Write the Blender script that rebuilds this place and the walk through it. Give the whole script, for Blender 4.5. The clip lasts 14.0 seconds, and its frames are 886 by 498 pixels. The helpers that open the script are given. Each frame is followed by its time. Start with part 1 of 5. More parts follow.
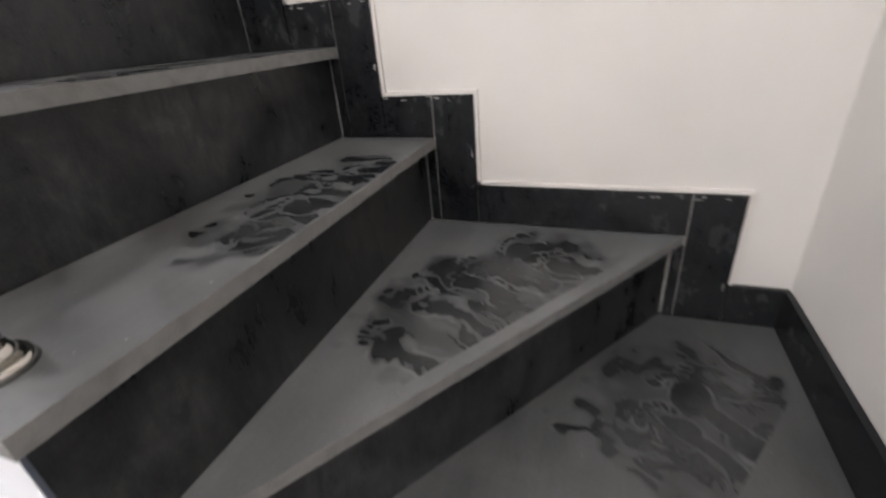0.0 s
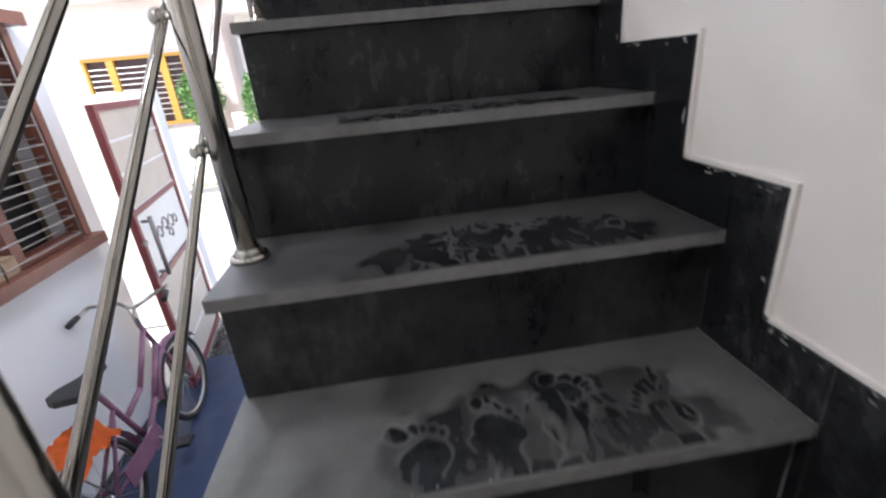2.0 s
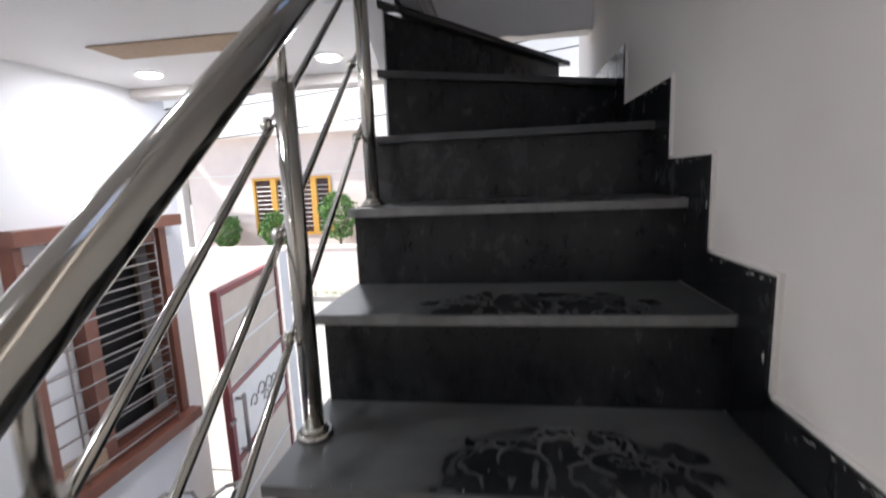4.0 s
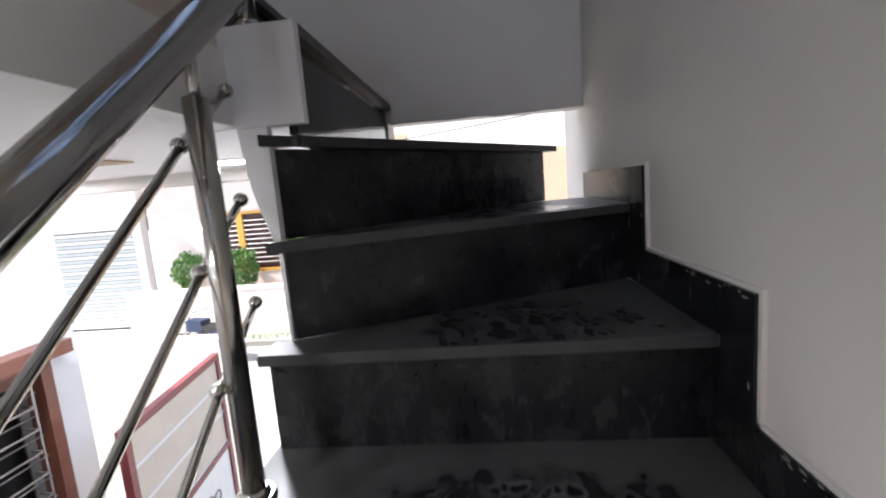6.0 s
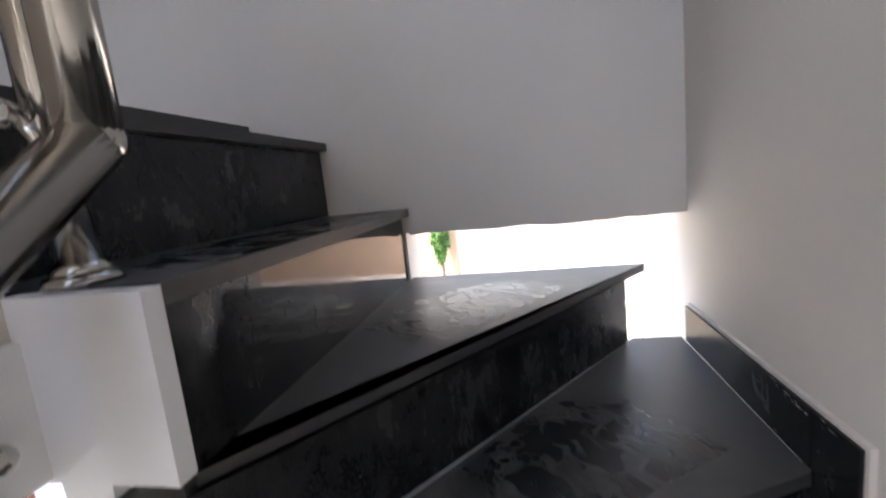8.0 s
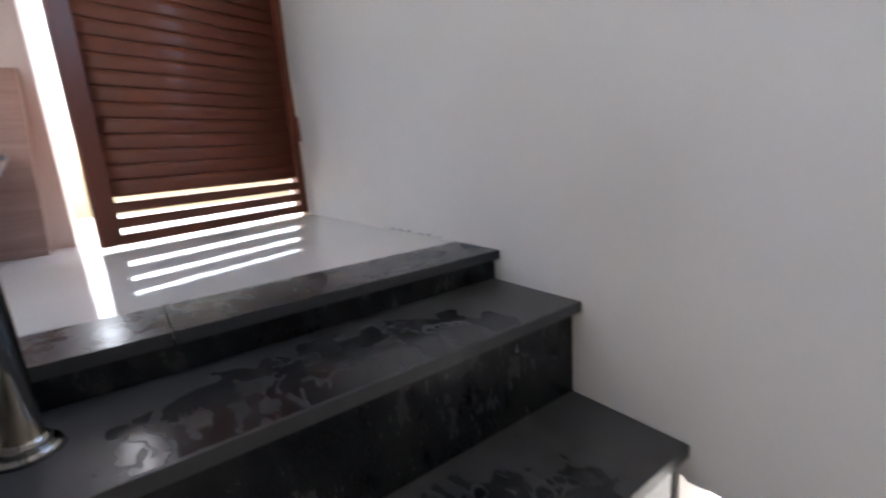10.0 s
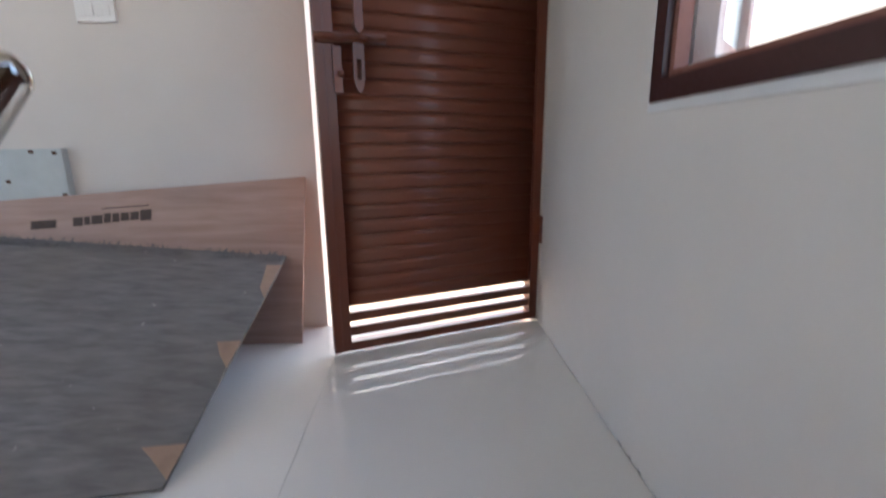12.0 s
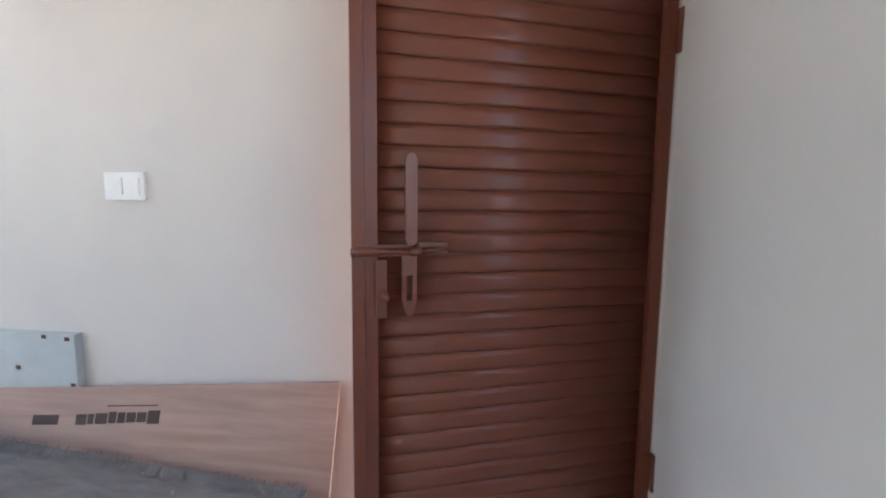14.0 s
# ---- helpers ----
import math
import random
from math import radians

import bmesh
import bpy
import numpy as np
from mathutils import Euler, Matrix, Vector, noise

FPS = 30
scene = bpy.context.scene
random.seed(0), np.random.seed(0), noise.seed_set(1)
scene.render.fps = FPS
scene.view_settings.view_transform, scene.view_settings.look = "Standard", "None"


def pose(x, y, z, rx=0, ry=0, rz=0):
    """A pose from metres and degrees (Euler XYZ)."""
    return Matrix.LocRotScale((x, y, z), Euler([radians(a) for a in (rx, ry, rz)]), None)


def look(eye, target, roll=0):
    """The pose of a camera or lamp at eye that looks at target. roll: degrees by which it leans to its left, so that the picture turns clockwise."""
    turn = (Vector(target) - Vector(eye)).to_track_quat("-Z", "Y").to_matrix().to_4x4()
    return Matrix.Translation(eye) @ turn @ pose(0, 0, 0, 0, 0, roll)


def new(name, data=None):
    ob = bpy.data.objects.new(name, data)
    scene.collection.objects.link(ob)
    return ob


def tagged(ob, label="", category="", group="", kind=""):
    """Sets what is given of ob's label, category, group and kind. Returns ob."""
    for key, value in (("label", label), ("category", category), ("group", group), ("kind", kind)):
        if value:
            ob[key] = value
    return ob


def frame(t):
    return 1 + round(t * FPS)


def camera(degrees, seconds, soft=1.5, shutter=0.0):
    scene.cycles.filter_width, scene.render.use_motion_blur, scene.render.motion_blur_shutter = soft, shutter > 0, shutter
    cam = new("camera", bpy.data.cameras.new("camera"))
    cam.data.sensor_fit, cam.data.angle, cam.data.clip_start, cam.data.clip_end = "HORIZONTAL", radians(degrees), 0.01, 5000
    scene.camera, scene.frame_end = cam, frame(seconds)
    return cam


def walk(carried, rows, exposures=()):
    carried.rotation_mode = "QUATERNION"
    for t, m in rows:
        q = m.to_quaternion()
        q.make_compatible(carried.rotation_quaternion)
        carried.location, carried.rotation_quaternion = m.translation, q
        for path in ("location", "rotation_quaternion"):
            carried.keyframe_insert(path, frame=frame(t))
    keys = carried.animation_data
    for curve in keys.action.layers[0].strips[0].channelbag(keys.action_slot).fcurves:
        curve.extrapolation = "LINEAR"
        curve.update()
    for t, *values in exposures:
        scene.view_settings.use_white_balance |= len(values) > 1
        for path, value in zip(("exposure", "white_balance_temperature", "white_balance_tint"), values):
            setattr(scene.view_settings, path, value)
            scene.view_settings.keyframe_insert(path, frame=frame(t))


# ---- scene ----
cam = camera(90.2, 14.0, 2.0, 0.4)
PATH = [
    (0, (-0.977, -0.381, 0.649), (0.68, 0.279, -0.256), -5.0),
    (0.5, (-0.837, -0.339, 0.729), (0.702, 0.611, -0.125), -3.3),
    (1, (-0.762, -0.294, 0.832), (0.556, 0.999, 0.066), -3.2),
    (1.5, (-0.645, -0.303, 1.049), (-0.039, 1.407, 0.206), -4.3),
    (2, (-0.542, -0.176, 1.117), (-0.36, 1.664, 0.355), -5.4),
    (2.5, (-0.498, -0.072, 1.298), (-0.481, 1.804, 0.605), -5.0),
    (3, (-0.434, 0.055, 1.412), (-0.674, 1.963, 0.862), -3.6),
    (3.5, (-0.41, 0.157, 1.598), (-0.804, 2.075, 1.188), -3.0),
    (4, (-0.444, 0.328, 1.721), (-0.717, 2.285, 1.413), -2.4),
    (4.2, (-0.429, 0.371, 1.795), (-0.704, 2.334, 1.53), -2.8),
    (6.5, (-0.39, 1.063, 2.273), (-0.569, 3.036, 1.999), -4.9),
    (7, (-0.375, 1.191, 2.413), (-0.667, 3.149, 2.13), -5.7),
    (7.2, (-0.384, 1.26, 2.422), (-0.673, 3.218, 2.132), -5.7),
    (9.5, (-0.406, 1.783, 2.925), (-1.61, 3.335, 2.545), -5.1),
    (10, (-0.419, 1.961, 3.003), (-2.014, 3.091, 2.577), -4.2),
    (10.5, (-0.459, 1.999, 3.158), (-2.31, 2.587, 2.68), -3.9),
    (11, (-0.573, 2.056, 3.226), (-2.48, 2.389, 2.723), -1.4),
    (11.5, (-0.655, 2.11, 3.351), (-2.557, 2.371, 2.789), -1.7),
    (12, (-0.773, 2.202, 3.48), (-2.719, 2.287, 3.026), -0.6),
    (12.5, (-0.833, 2.216, 3.693), (-2.805, 2.163, 3.36), -0.7),
    (13, (-0.995, 2.188, 3.759), (-2.98, 2.114, 3.525), 0.4),
    (13.5, (-1.109, 2.168, 3.879), (-3.095, 2.089, 3.661), 0.7),
    (14, (-1.244, 2.195, 3.913), (-3.222, 1.985, 3.699), 0.6),
]
walk(cam, [(t, look(eye, target, roll)) for t, eye, target, roll in PATH],
     [(0, 2.4, 6500, 10), (0.5, 2.55, 6400, 10), (1, 2.5, 6350, 10), (1.5, 2.02, 6250, 10), (2, 1.65, 6150, 10), (2.5, 1.45, 6150, 10), (3, 1.28, 6200, 10), (3.5, 1.12, 6200, 10),
      (4, 1.12, 6250, 10), (6.5, 1.7, 6350, 10), (7, 2.1, 6400, 10), (9.5, 2.62, 6500, 10), (10.5, 2.88, 6500, 9), (11, 2.88, 6500, 9), (11.5, 2.72, 6500, 9), (12, 2.42, 6450, 9),
      (12.5, 1.55, 6300, 9), (13, 1.55, 6200, 9), (13.5, 2.3, 6200, 8), (14, 2.9, 6150, 7)])

# ---- light ----
world = bpy.data.worlds.new("sky")
scene.world = world
world.use_nodes = True
wn = world.node_tree
sky = wn.nodes.new("ShaderNodeTexSky")
sky.sky_type, sky.sun_disc = "NISHITA", False
SUN_EL, SUN_AZ = radians(52), radians(250)   # azimuth clockwise from +Y
sky.sun_elevation, sky.sun_rotation = SUN_EL, SUN_AZ
sky.dust_density = 3.0
wn.nodes["Background"].inputs["Strength"].default_value = 0.15
wn.links.new(sky.outputs[0], wn.nodes["Background"].inputs["Color"])
sun = new("sun", bpy.data.lights.new("sun", "SUN"))
sun.data.energy, sun.data.angle, sun.data.color = 4.0, radians(0.6), (1.0, 0.95, 0.88)
sun_dir = Vector((math.sin(SUN_AZ) * math.cos(SUN_EL), math.cos(SUN_AZ) * math.cos(SUN_EL), math.sin(SUN_EL)))
sun.matrix_world = look(sun_dir * 30, (0, 0, 0))


# ---- materials ----
class Nodes:
    """A small builder for node materials."""

    def __init__(self, name, color=(0.5, 0.5, 0.5), rough=0.5, metal=0.0, spec=0.5):
        self.mat = bpy.data.materials.new(name)
        self.mat.use_nodes = True
        self.tree = self.mat.node_tree
        self.bsdf = self.tree.nodes["Principled BSDF"]
        self.set("Base Color", (*color, 1))
        self.set("Roughness", rough)
        self.set("Metallic", metal)
        self.set("Specular IOR Level", spec)
        self.geo = None

    def set(self, socket, value):
        if hasattr(value, "is_output"):
            self.tree.links.new(value, self.bsdf.inputs[socket])
        else:
            self.bsdf.inputs[socket].default_value = value

    def node(self, kind, **inputs):
        n = self.tree.nodes.new(kind)
        for key, value in inputs.items():
            key = key.replace("_", " ")
            if hasattr(value, "is_output"):
                self.tree.links.new(value, n.inputs[key])
            else:
                n.inputs[key].default_value = value
        return n

    def link(self, out, inp):
        self.tree.links.new(out, inp)

    def where(self):
        if not self.geo:
            self.geo = self.tree.nodes.new("ShaderNodeNewGeometry")
        return self.geo.outputs["Position"]

    def stretched(self, scale, source=None):
        m = self.tree.nodes.new("ShaderNodeMapping")
        m.inputs["Scale"].default_value = scale
        self.link(source or self.where(), m.inputs["Vector"])
        return m.outputs[0]

    def noise(self, scale, detail=4.0, distortion=0.0, vector=None, rough=0.55):
        return self.node("ShaderNodeTexNoise", Vector=vector or self.where(), Scale=scale, Detail=detail,
                         Distortion=distortion, Roughness=rough).outputs["Fac"]

    def ramp(self, fac, stops):
        r = self.tree.nodes.new("ShaderNodeValToRGB")
        self.link(fac, r.inputs[0])
        el = r.color_ramp.elements
        while len(el) < len(stops):
            el.new(0.5)
        for e, (at, c) in zip(el, stops):
            e.position = at
            e.color = (*c, 1) if isinstance(c, tuple) else (c, c, c, 1)
        return r.outputs[0]

    def mix(self, fac, a, b, kind="MIX"):
        m = self.tree.nodes.new("ShaderNodeMix")
        m.data_type, m.blend_type = "RGBA", kind
        for slot, value in ((0, fac), (6, a), (7, b)):
            if hasattr(value, "is_output"):
                self.link(value, m.inputs[slot])
            elif slot == 0:
                m.inputs[0].default_value = value
            else:
                m.inputs[slot].default_value = (*value, 1) if isinstance(value, tuple) else (value, value, value, 1)
        return m.outputs[2]

    def math(self, op, a, b=0.0, clamp=False):
        m = self.tree.nodes.new("ShaderNodeMath")
        m.operation, m.use_clamp = op, clamp
        for sock, value in zip(m.inputs, (a, b)):
            if hasattr(value, "is_output"):
                self.link(value, sock)
            else:
                sock.default_value = value
        return m.outputs[0]

    def bump(self, height, strength=0.2, distance=0.01):
        b = self.node("ShaderNodeBump", Strength=strength, Distance=distance, Height=height)
        self.set("Normal", b.outputs[0])


def plaster(name, color, stain=0.06):
    n = Nodes(name, color, 0.62, spec=0.3)
    big = n.noise(1.3, 3.0)
    fine = n.noise(38.0, 5.0)
    dark = tuple(c * (1 - stain) * 0.97 for c in color)
    n.set("Base Color", n.mix(n.ramp(big, [(0.35, 0.0), (0.7, 1.0)]), color, dark))
    n.set("Roughness", n.ramp(fine, [(0.3, 0.55), (0.7, 0.7)]))
    n.bump(n.math("ADD", n.noise(9.0, 3.0), n.math("MULTIPLY", fine, 0.25)), 0.12, 0.01)
    return n.mat


def painted(name, color, rough=0.45, wear=0.25, scale=14.0, relief=0.05):
    n = Nodes(name, color, rough)
    a = n.noise(scale, 5.0)
    b = n.noise(scale * 9, 3.0)
    n.set("Base Color", n.mix(n.ramp(a, [(0.4, 0.0), (0.75, wear)]), color, tuple(c * 0.55 for c in color)))
    n.set("Roughness", n.ramp(b, [(0.3, rough * 0.8), (0.7, min(1, rough * 1.25))]))
    n.bump(b, relief, 0.002)
    return n.mat


def granite(name, dusty, tread, sheen=0.2, tone=0.136):
    """Black granite under a film of building dust; on treads the attributes "scuff" and "ridge" say where feet wiped the
    dust away and where they pushed it up into pale lines."""
    n = Nodes(name, (0.012, 0.012, 0.014), 0.2)
    grain = n.noise(260.0, 2.0)
    stone = n.mix(n.ramp(grain, [(0.45, 0.0), (0.75, 1.0)]), (0.004, 0.0045, 0.006), (0.013, 0.0135, 0.015))
    dust = (tone, tone * 1.0, tone * 0.975)
    cloud = n.ramp(n.noise(4.5, 6.0, 0.6), [(0.3, 0.0), (0.75, 1.0)])
    if tread:
        scuff = n.node("ShaderNodeAttribute")
        scuff.attribute_name = "scuff"
        ridge = n.node("ShaderNodeAttribute")
        ridge.attribute_name = "ridge"
        streaky = n.ramp(n.noise(1.0, 5.0, 0.5, n.stretched((5.0, 22.0, 5.0))), [(0.35, 0.0), (0.7, 1.0)])
        grit = n.ramp(n.noise(150.0, 3.0), [(0.3, 0.0), (0.75, 1.0)])
        film = n.math("ADD", n.math("MULTIPLY", cloud, 0.26), n.math("ADD", n.math("MULTIPLY", streaky, 0.12), n.math("MULTIPLY", grit, 0.10)))
        film = n.math("ADD", film, dusty - 0.24)
        left = n.math("SUBTRACT", 1.0, n.math("POWER", n.math("MULTIPLY", scuff.outputs["Fac"], 0.97), 0.7))
        film = n.math("MULTIPLY", film, left)
        film = n.math("ADD", film, n.math("MULTIPLY", ridge.outputs["Fac"], 0.62), True)
        specks = n.ramp(n.noise(110.0, 1.0), [(0.79, 0.0), (0.81, 1.0)])
        film = n.math("ADD", film, n.math("MULTIPLY", specks, 1.2), True)
    else:
        n.set("Specular IOR Level", 0.32)
        streak = n.ramp(n.noise(1.0, 6.0, 0.3, n.stretched((30.0, 30.0, 11.0)), 0.7), [(0.3, 0.0), (0.8, 1.5)])
        rub = n.ramp(n.noise(17.0, 8.0, 0.8), [(0.42, 0.0), (0.85, 0.9)])
        spots = n.ramp(n.noise(75.0, 2.0), [(0.70, 0.0), (0.76, 0.7)])
        film = n.math("MULTIPLY", n.math("MULTIPLY", cloud, n.math("ADD", streak, rub)), dusty)
        film = n.math("ADD", film, n.math("MULTIPLY", spots, 0.12), True)
    n.set("Base Color", n.mix(film, stone, dust))
    n.set("Roughness", n.ramp(film, [(0.0, sheen), (0.6, 0.5)]))
    n.bump(n.noise(60.0, 3.0), 0.03, 0.002)
    return n.mat


def enamel(name, color):
    """Brushed-on glossy enamel over sheet steel."""
    n = Nodes(name, color, 0.28)
    big = n.noise(2.5, 4.0)
    n.set("Base Color", n.mix(n.ramp(big, [(0.3, 0.0), (0.8, 0.5)]), color, tuple(c * 0.85 for c in color)))
    n.set("Roughness", n.ramp(big, [(0.3, 0.33), (0.7, 0.38)]))
    return n.mat


def marble_dark(name):
    """Dark serpentine marble with pale veins."""
    n = Nodes(name, (0.02, 0.02, 0.025), 0.22)
    v = n.noise(7.0, 6.0, 0.9)
    vein = n.ramp(v, [(0.488, 0.0), (0.5, 0.45), (0.512, 0.0)])
    wob = n.node("ShaderNodeTexNoise", Vector=n.where(), Scale=9.0, Detail=5.0).outputs["Color"]
    crack = n.node("ShaderNodeTexVoronoi", Vector=n.mix(0.12, n.where(), wob, "LINEAR_LIGHT"), Scale=13.0)
    crack.feature = "DISTANCE_TO_EDGE"
    fine = n.ramp(crack.outputs["Distance"], [(0.0, 0.55), (0.05, 0.12), (0.14, 0.0)])
    vein = n.math("ADD", vein, n.math("MULTIPLY", fine, n.ramp(n.noise(6.0, 3.0), [(0.42, 0.0), (0.62, 1.0)])))
    patch = n.ramp(n.noise(4.5, 3.0), [(0.35, 0.0), (0.7, 1.0)])
    stone = n.mix(patch, (0.012, 0.014, 0.020), (0.022, 0.023, 0.028))
    n.set("Base Color", n.mix(vein, stone, (0.16, 0.155, 0.15)))
    n.set("Roughness", n.ramp(n.noise(16.0, 4.0), [(0.3, 0.16), (0.7, 0.36)]))
    return n.mat


def steel(name, rough=0.16):
    n = Nodes(name, (0.62, 0.60, 0.57), rough, 1.0)
    n.set("Roughness", n.ramp(n.noise(3.0, 3.0), [(0.3, rough * 0.85), (0.75, rough * 1.2)]))
    n.set("Base Color", n.mix(n.ramp(n.noise(4.0, 3.0), [(0.4, 0.0), (0.8, 0.5)]), (0.50, 0.48, 0.445), (0.40, 0.375, 0.34)))
    return n.mat


M_WALL = plaster("cream_plaster", (0.69, 0.65, 0.605))
M_WALL_COOL = plaster("white_plaster", (0.83, 0.83, 0.84))
M_CEIL = plaster("ceiling_paint", (0.82, 0.81, 0.80), 0.03)
M_BEIGE = plaster("beige_plaster", (0.70, 0.62, 0.55))
M_TREAD = granite("dusty_granite_tread", 0.70, True, 0.2, 0.145)
M_TREAD_UP = granite("polished_granite_tread", 0.46, True, 0.12)
M_TREAD_LOW = granite("half_dusty_granite_tread", 0.46, True)
M_RISER = granite("black_granite_riser", 0.19, False, 0.22)
M_RISER_LOW = granite("dusty_granite_riser", 0.40, False, 0.26)
M_RISER_UP = granite("polished_granite_riser", 0.20, False, 0.035)
# pale arris: worn, chipped stone with the edge's highlight painted in
M_ARRIS = painted("chipped_highlit_arris", (0.38, 0.375, 0.36), 0.7, 0.7, 45.0)
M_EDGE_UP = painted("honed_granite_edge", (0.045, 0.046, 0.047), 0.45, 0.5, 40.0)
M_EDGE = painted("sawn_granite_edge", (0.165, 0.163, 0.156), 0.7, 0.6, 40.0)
M_GROUT = painted("grey_grout", (0.30, 0.29, 0.27), 0.85, 0.5, 40.0)
M_OFFGROUT = painted("white_tile_grout", (0.55, 0.54, 0.52), 0.8, 0.2)
M_MARBLE = marble_dark("dark_veined_marble")
M_STEEL = steel("stainless_steel", 0.14)
M_TILE = painted("white_vitrified_tile", (0.72, 0.71, 0.68), 0.035, 0.08, 3.0)
M_DOOR = enamel("brown_door_enamel", (0.16, 0.043, 0.022))
M_WOODFRAME = painted("red_brown_window_paint", (0.20, 0.075, 0.05), 0.4, 0.4, 12.0)
M_GATE = painted("maroon_gate_paint", (0.22, 0.05, 0.055), 0.45, 0.4, 10.0)
M_CREAM = painted("cream_gate_panel", (0.62, 0.55, 0.47), 0.5, 0.2, 6.0)
M_WHITE = painted("white_enamel", (0.8, 0.8, 0.79), 0.4, 0.1)
M_PLASTIC = painted("white_switch_plastic", (0.82, 0.82, 0.80), 0.3, 0.05)
M_BLACK = painted("black_rubber", (0.02, 0.02, 0.02), 0.6, 0.2)
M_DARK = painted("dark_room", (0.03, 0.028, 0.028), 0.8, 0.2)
M_YELLOW = painted("yellow_wood_frame", (0.62, 0.33, 0.06), 0.5, 0.2)
M_DARKWOOD = painted("dark_brown_window_paint", (0.055, 0.02, 0.018), 0.4, 0.4, 12.0)
M_REDWOOD = painted("red_primer_window_wood", (0.24, 0.10, 0.075), 0.55, 0.5, 9.0)
M_TAN = painted("tan_ceiling_paint", (0.42, 0.30, 0.20), 0.7, 0.2, 6.0)
M_ROD = painted("grey_steel_rod", (0.25, 0.22, 0.21), 0.4, 0.4, 20.0)
M_LID = painted("pale_blue_enamel", (0.50, 0.55, 0.55), 0.45, 0.25, 12.0)
M_RUST = painted("rust", (0.10, 0.045, 0.025), 0.85, 0.5, 60.0)
M_PRINT = painted("black_print", (0.085, 0.06, 0.05), 0.8, 0.5, 90.0)
M_TORN = painted("torn_paper_brown", (0.36, 0.24, 0.17), 0.85, 0.4, 25.0)
M_FLOORSTONE = marble_dark("dark_stone_floor")


def plywood():
    n = Nodes("plywood_brown", (0.2, 0.12, 0.09), 0.6)
    fib = n.noise(1.0, 6.0, 0.4, n.stretched((30.0, 3.0, 34.0)))
    big = n.noise(3.0, 4.0)
    c = n.mix(n.ramp(fib, [(0.3, 0.0), (0.75, 1.0)]), (0.47, 0.32, 0.26), (0.33, 0.21, 0.165))
    n.set("Base Color", n.mix(n.ramp(big, [(0.45, 0.0), (0.8, 0.45)]), c, (0.33, 0.26, 0.23)))
    n.bump(fib, 0.08, 0.003)
    return n.mat


def worn_sheet():
    n = Nodes("worn_grey_sheet", (0.1, 0.1, 0.1), 0.75)
    fib = n.noise(1.0, 6.0, 0.3, n.stretched((46.0, 9.0, 60.0)))
    big = n.noise(4.0, 6.0, 0.8)
    c = n.mix(n.ramp(fib, [(0.3, 0.0), (0.75, 1.0)]), (0.11, 0.104, 0.10), (0.21, 0.20, 0.19))
    c = n.mix(n.ramp(big, [(0.42, 0.0), (0.75, 0.6)]), c, (0.15, 0.135, 0.12))
    spots = n.ramp(n.noise(26.0, 2.0), [(0.72, 0.0), (0.76, 0.8)])
    n.set("Base Color", n.mix(spots, c, (0.34, 0.32, 0.30)))
    n.bump(fib, 0.12, 0.004)
    return n.mat


def washed_wood():
    """Red-brown paint smeared with whitewash."""
    n = Nodes("whitewashed_red_wood", (0.2, 0.1, 0.08), 0.6)
    smear = n.noise(1.0, 7.0, 0.8, n.stretched((9.0, 9.0, 4.0)))
    spots = n.ramp(n.noise(60.0, 2.0), [(0.70, 0.0), (0.74, 0.8)])
    n.set("Base Color", n.mix(n.math("ADD", n.ramp(smear, [(0.35, 0.15), (0.68, 0.8)]), spots, True), (0.22, 0.095, 0.075), (0.52, 0.47, 0.45)))
    return n.mat


M_WASHED = washed_wood()
M_PLY = plywood()
M_SHEET = worn_sheet()
dusty_pane = Nodes("dusty_glass", (0.75, 0.82, 0.84), 0.25)
dusty_pane.set("Transmission Weight", 0.75)
M_DUSTYGLASS = dusty_pane.mat
glass = Nodes("window_glass", (0.9, 0.95, 0.95), 0.02)
glass.set("Transmission Weight", 1.0)
glass.set("IOR", 1.45)
M_GLASS = glass.mat
lamp = Nodes("lamp_diffuser", (0.9, 0.9, 0.88), 0.5)
lamp.set("Emission Color", (1.0, 0.97, 0.92, 1))
lamp.set("Emission Strength", 25.0)
M_LAMP = lamp.mat
LAMP_W = 3.7
M_ROAD = painted("concrete_road", (0.42, 0.41, 0.39), 0.9, 0.3, 1.2)


# ---- mesh helpers ----
def box(bm, x0, x1, y0, y1, z0, z1, mat=0):
    v = [bm.verts.new(p) for p in ((x0, y0, z0), (x1, y0, z0), (x1, y1, z0), (x0, y1, z0),
                                   (x0, y0, z1), (x1, y0, z1), (x1, y1, z1), (x0, y1, z1))]
    for f in ((3, 2, 1, 0), (4, 5, 6, 7), (0, 1, 5, 4), (1, 2, 6, 5), (2, 3, 7, 6), (3, 0, 4, 7)):
        bm.faces.new([v[i] for i in f]).material_index = mat
    return v


def prism(bm, outline, z0, z1):
    """A plan outline (counter-clockwise) raised from z0 to z1; side faces get the second material."""
    low = [bm.verts.new((x, y, z0)) for x, y in outline]
    top = [bm.verts.new((x, y, z1)) for x, y in outline]
    bm.faces.new(low[::-1])
    bm.faces.new(top)
    for i in range(len(outline)):
        j = (i + 1) % len(outline)
        bm.faces.new((low[i], low[j], top[j], top[i])).material_index = 1


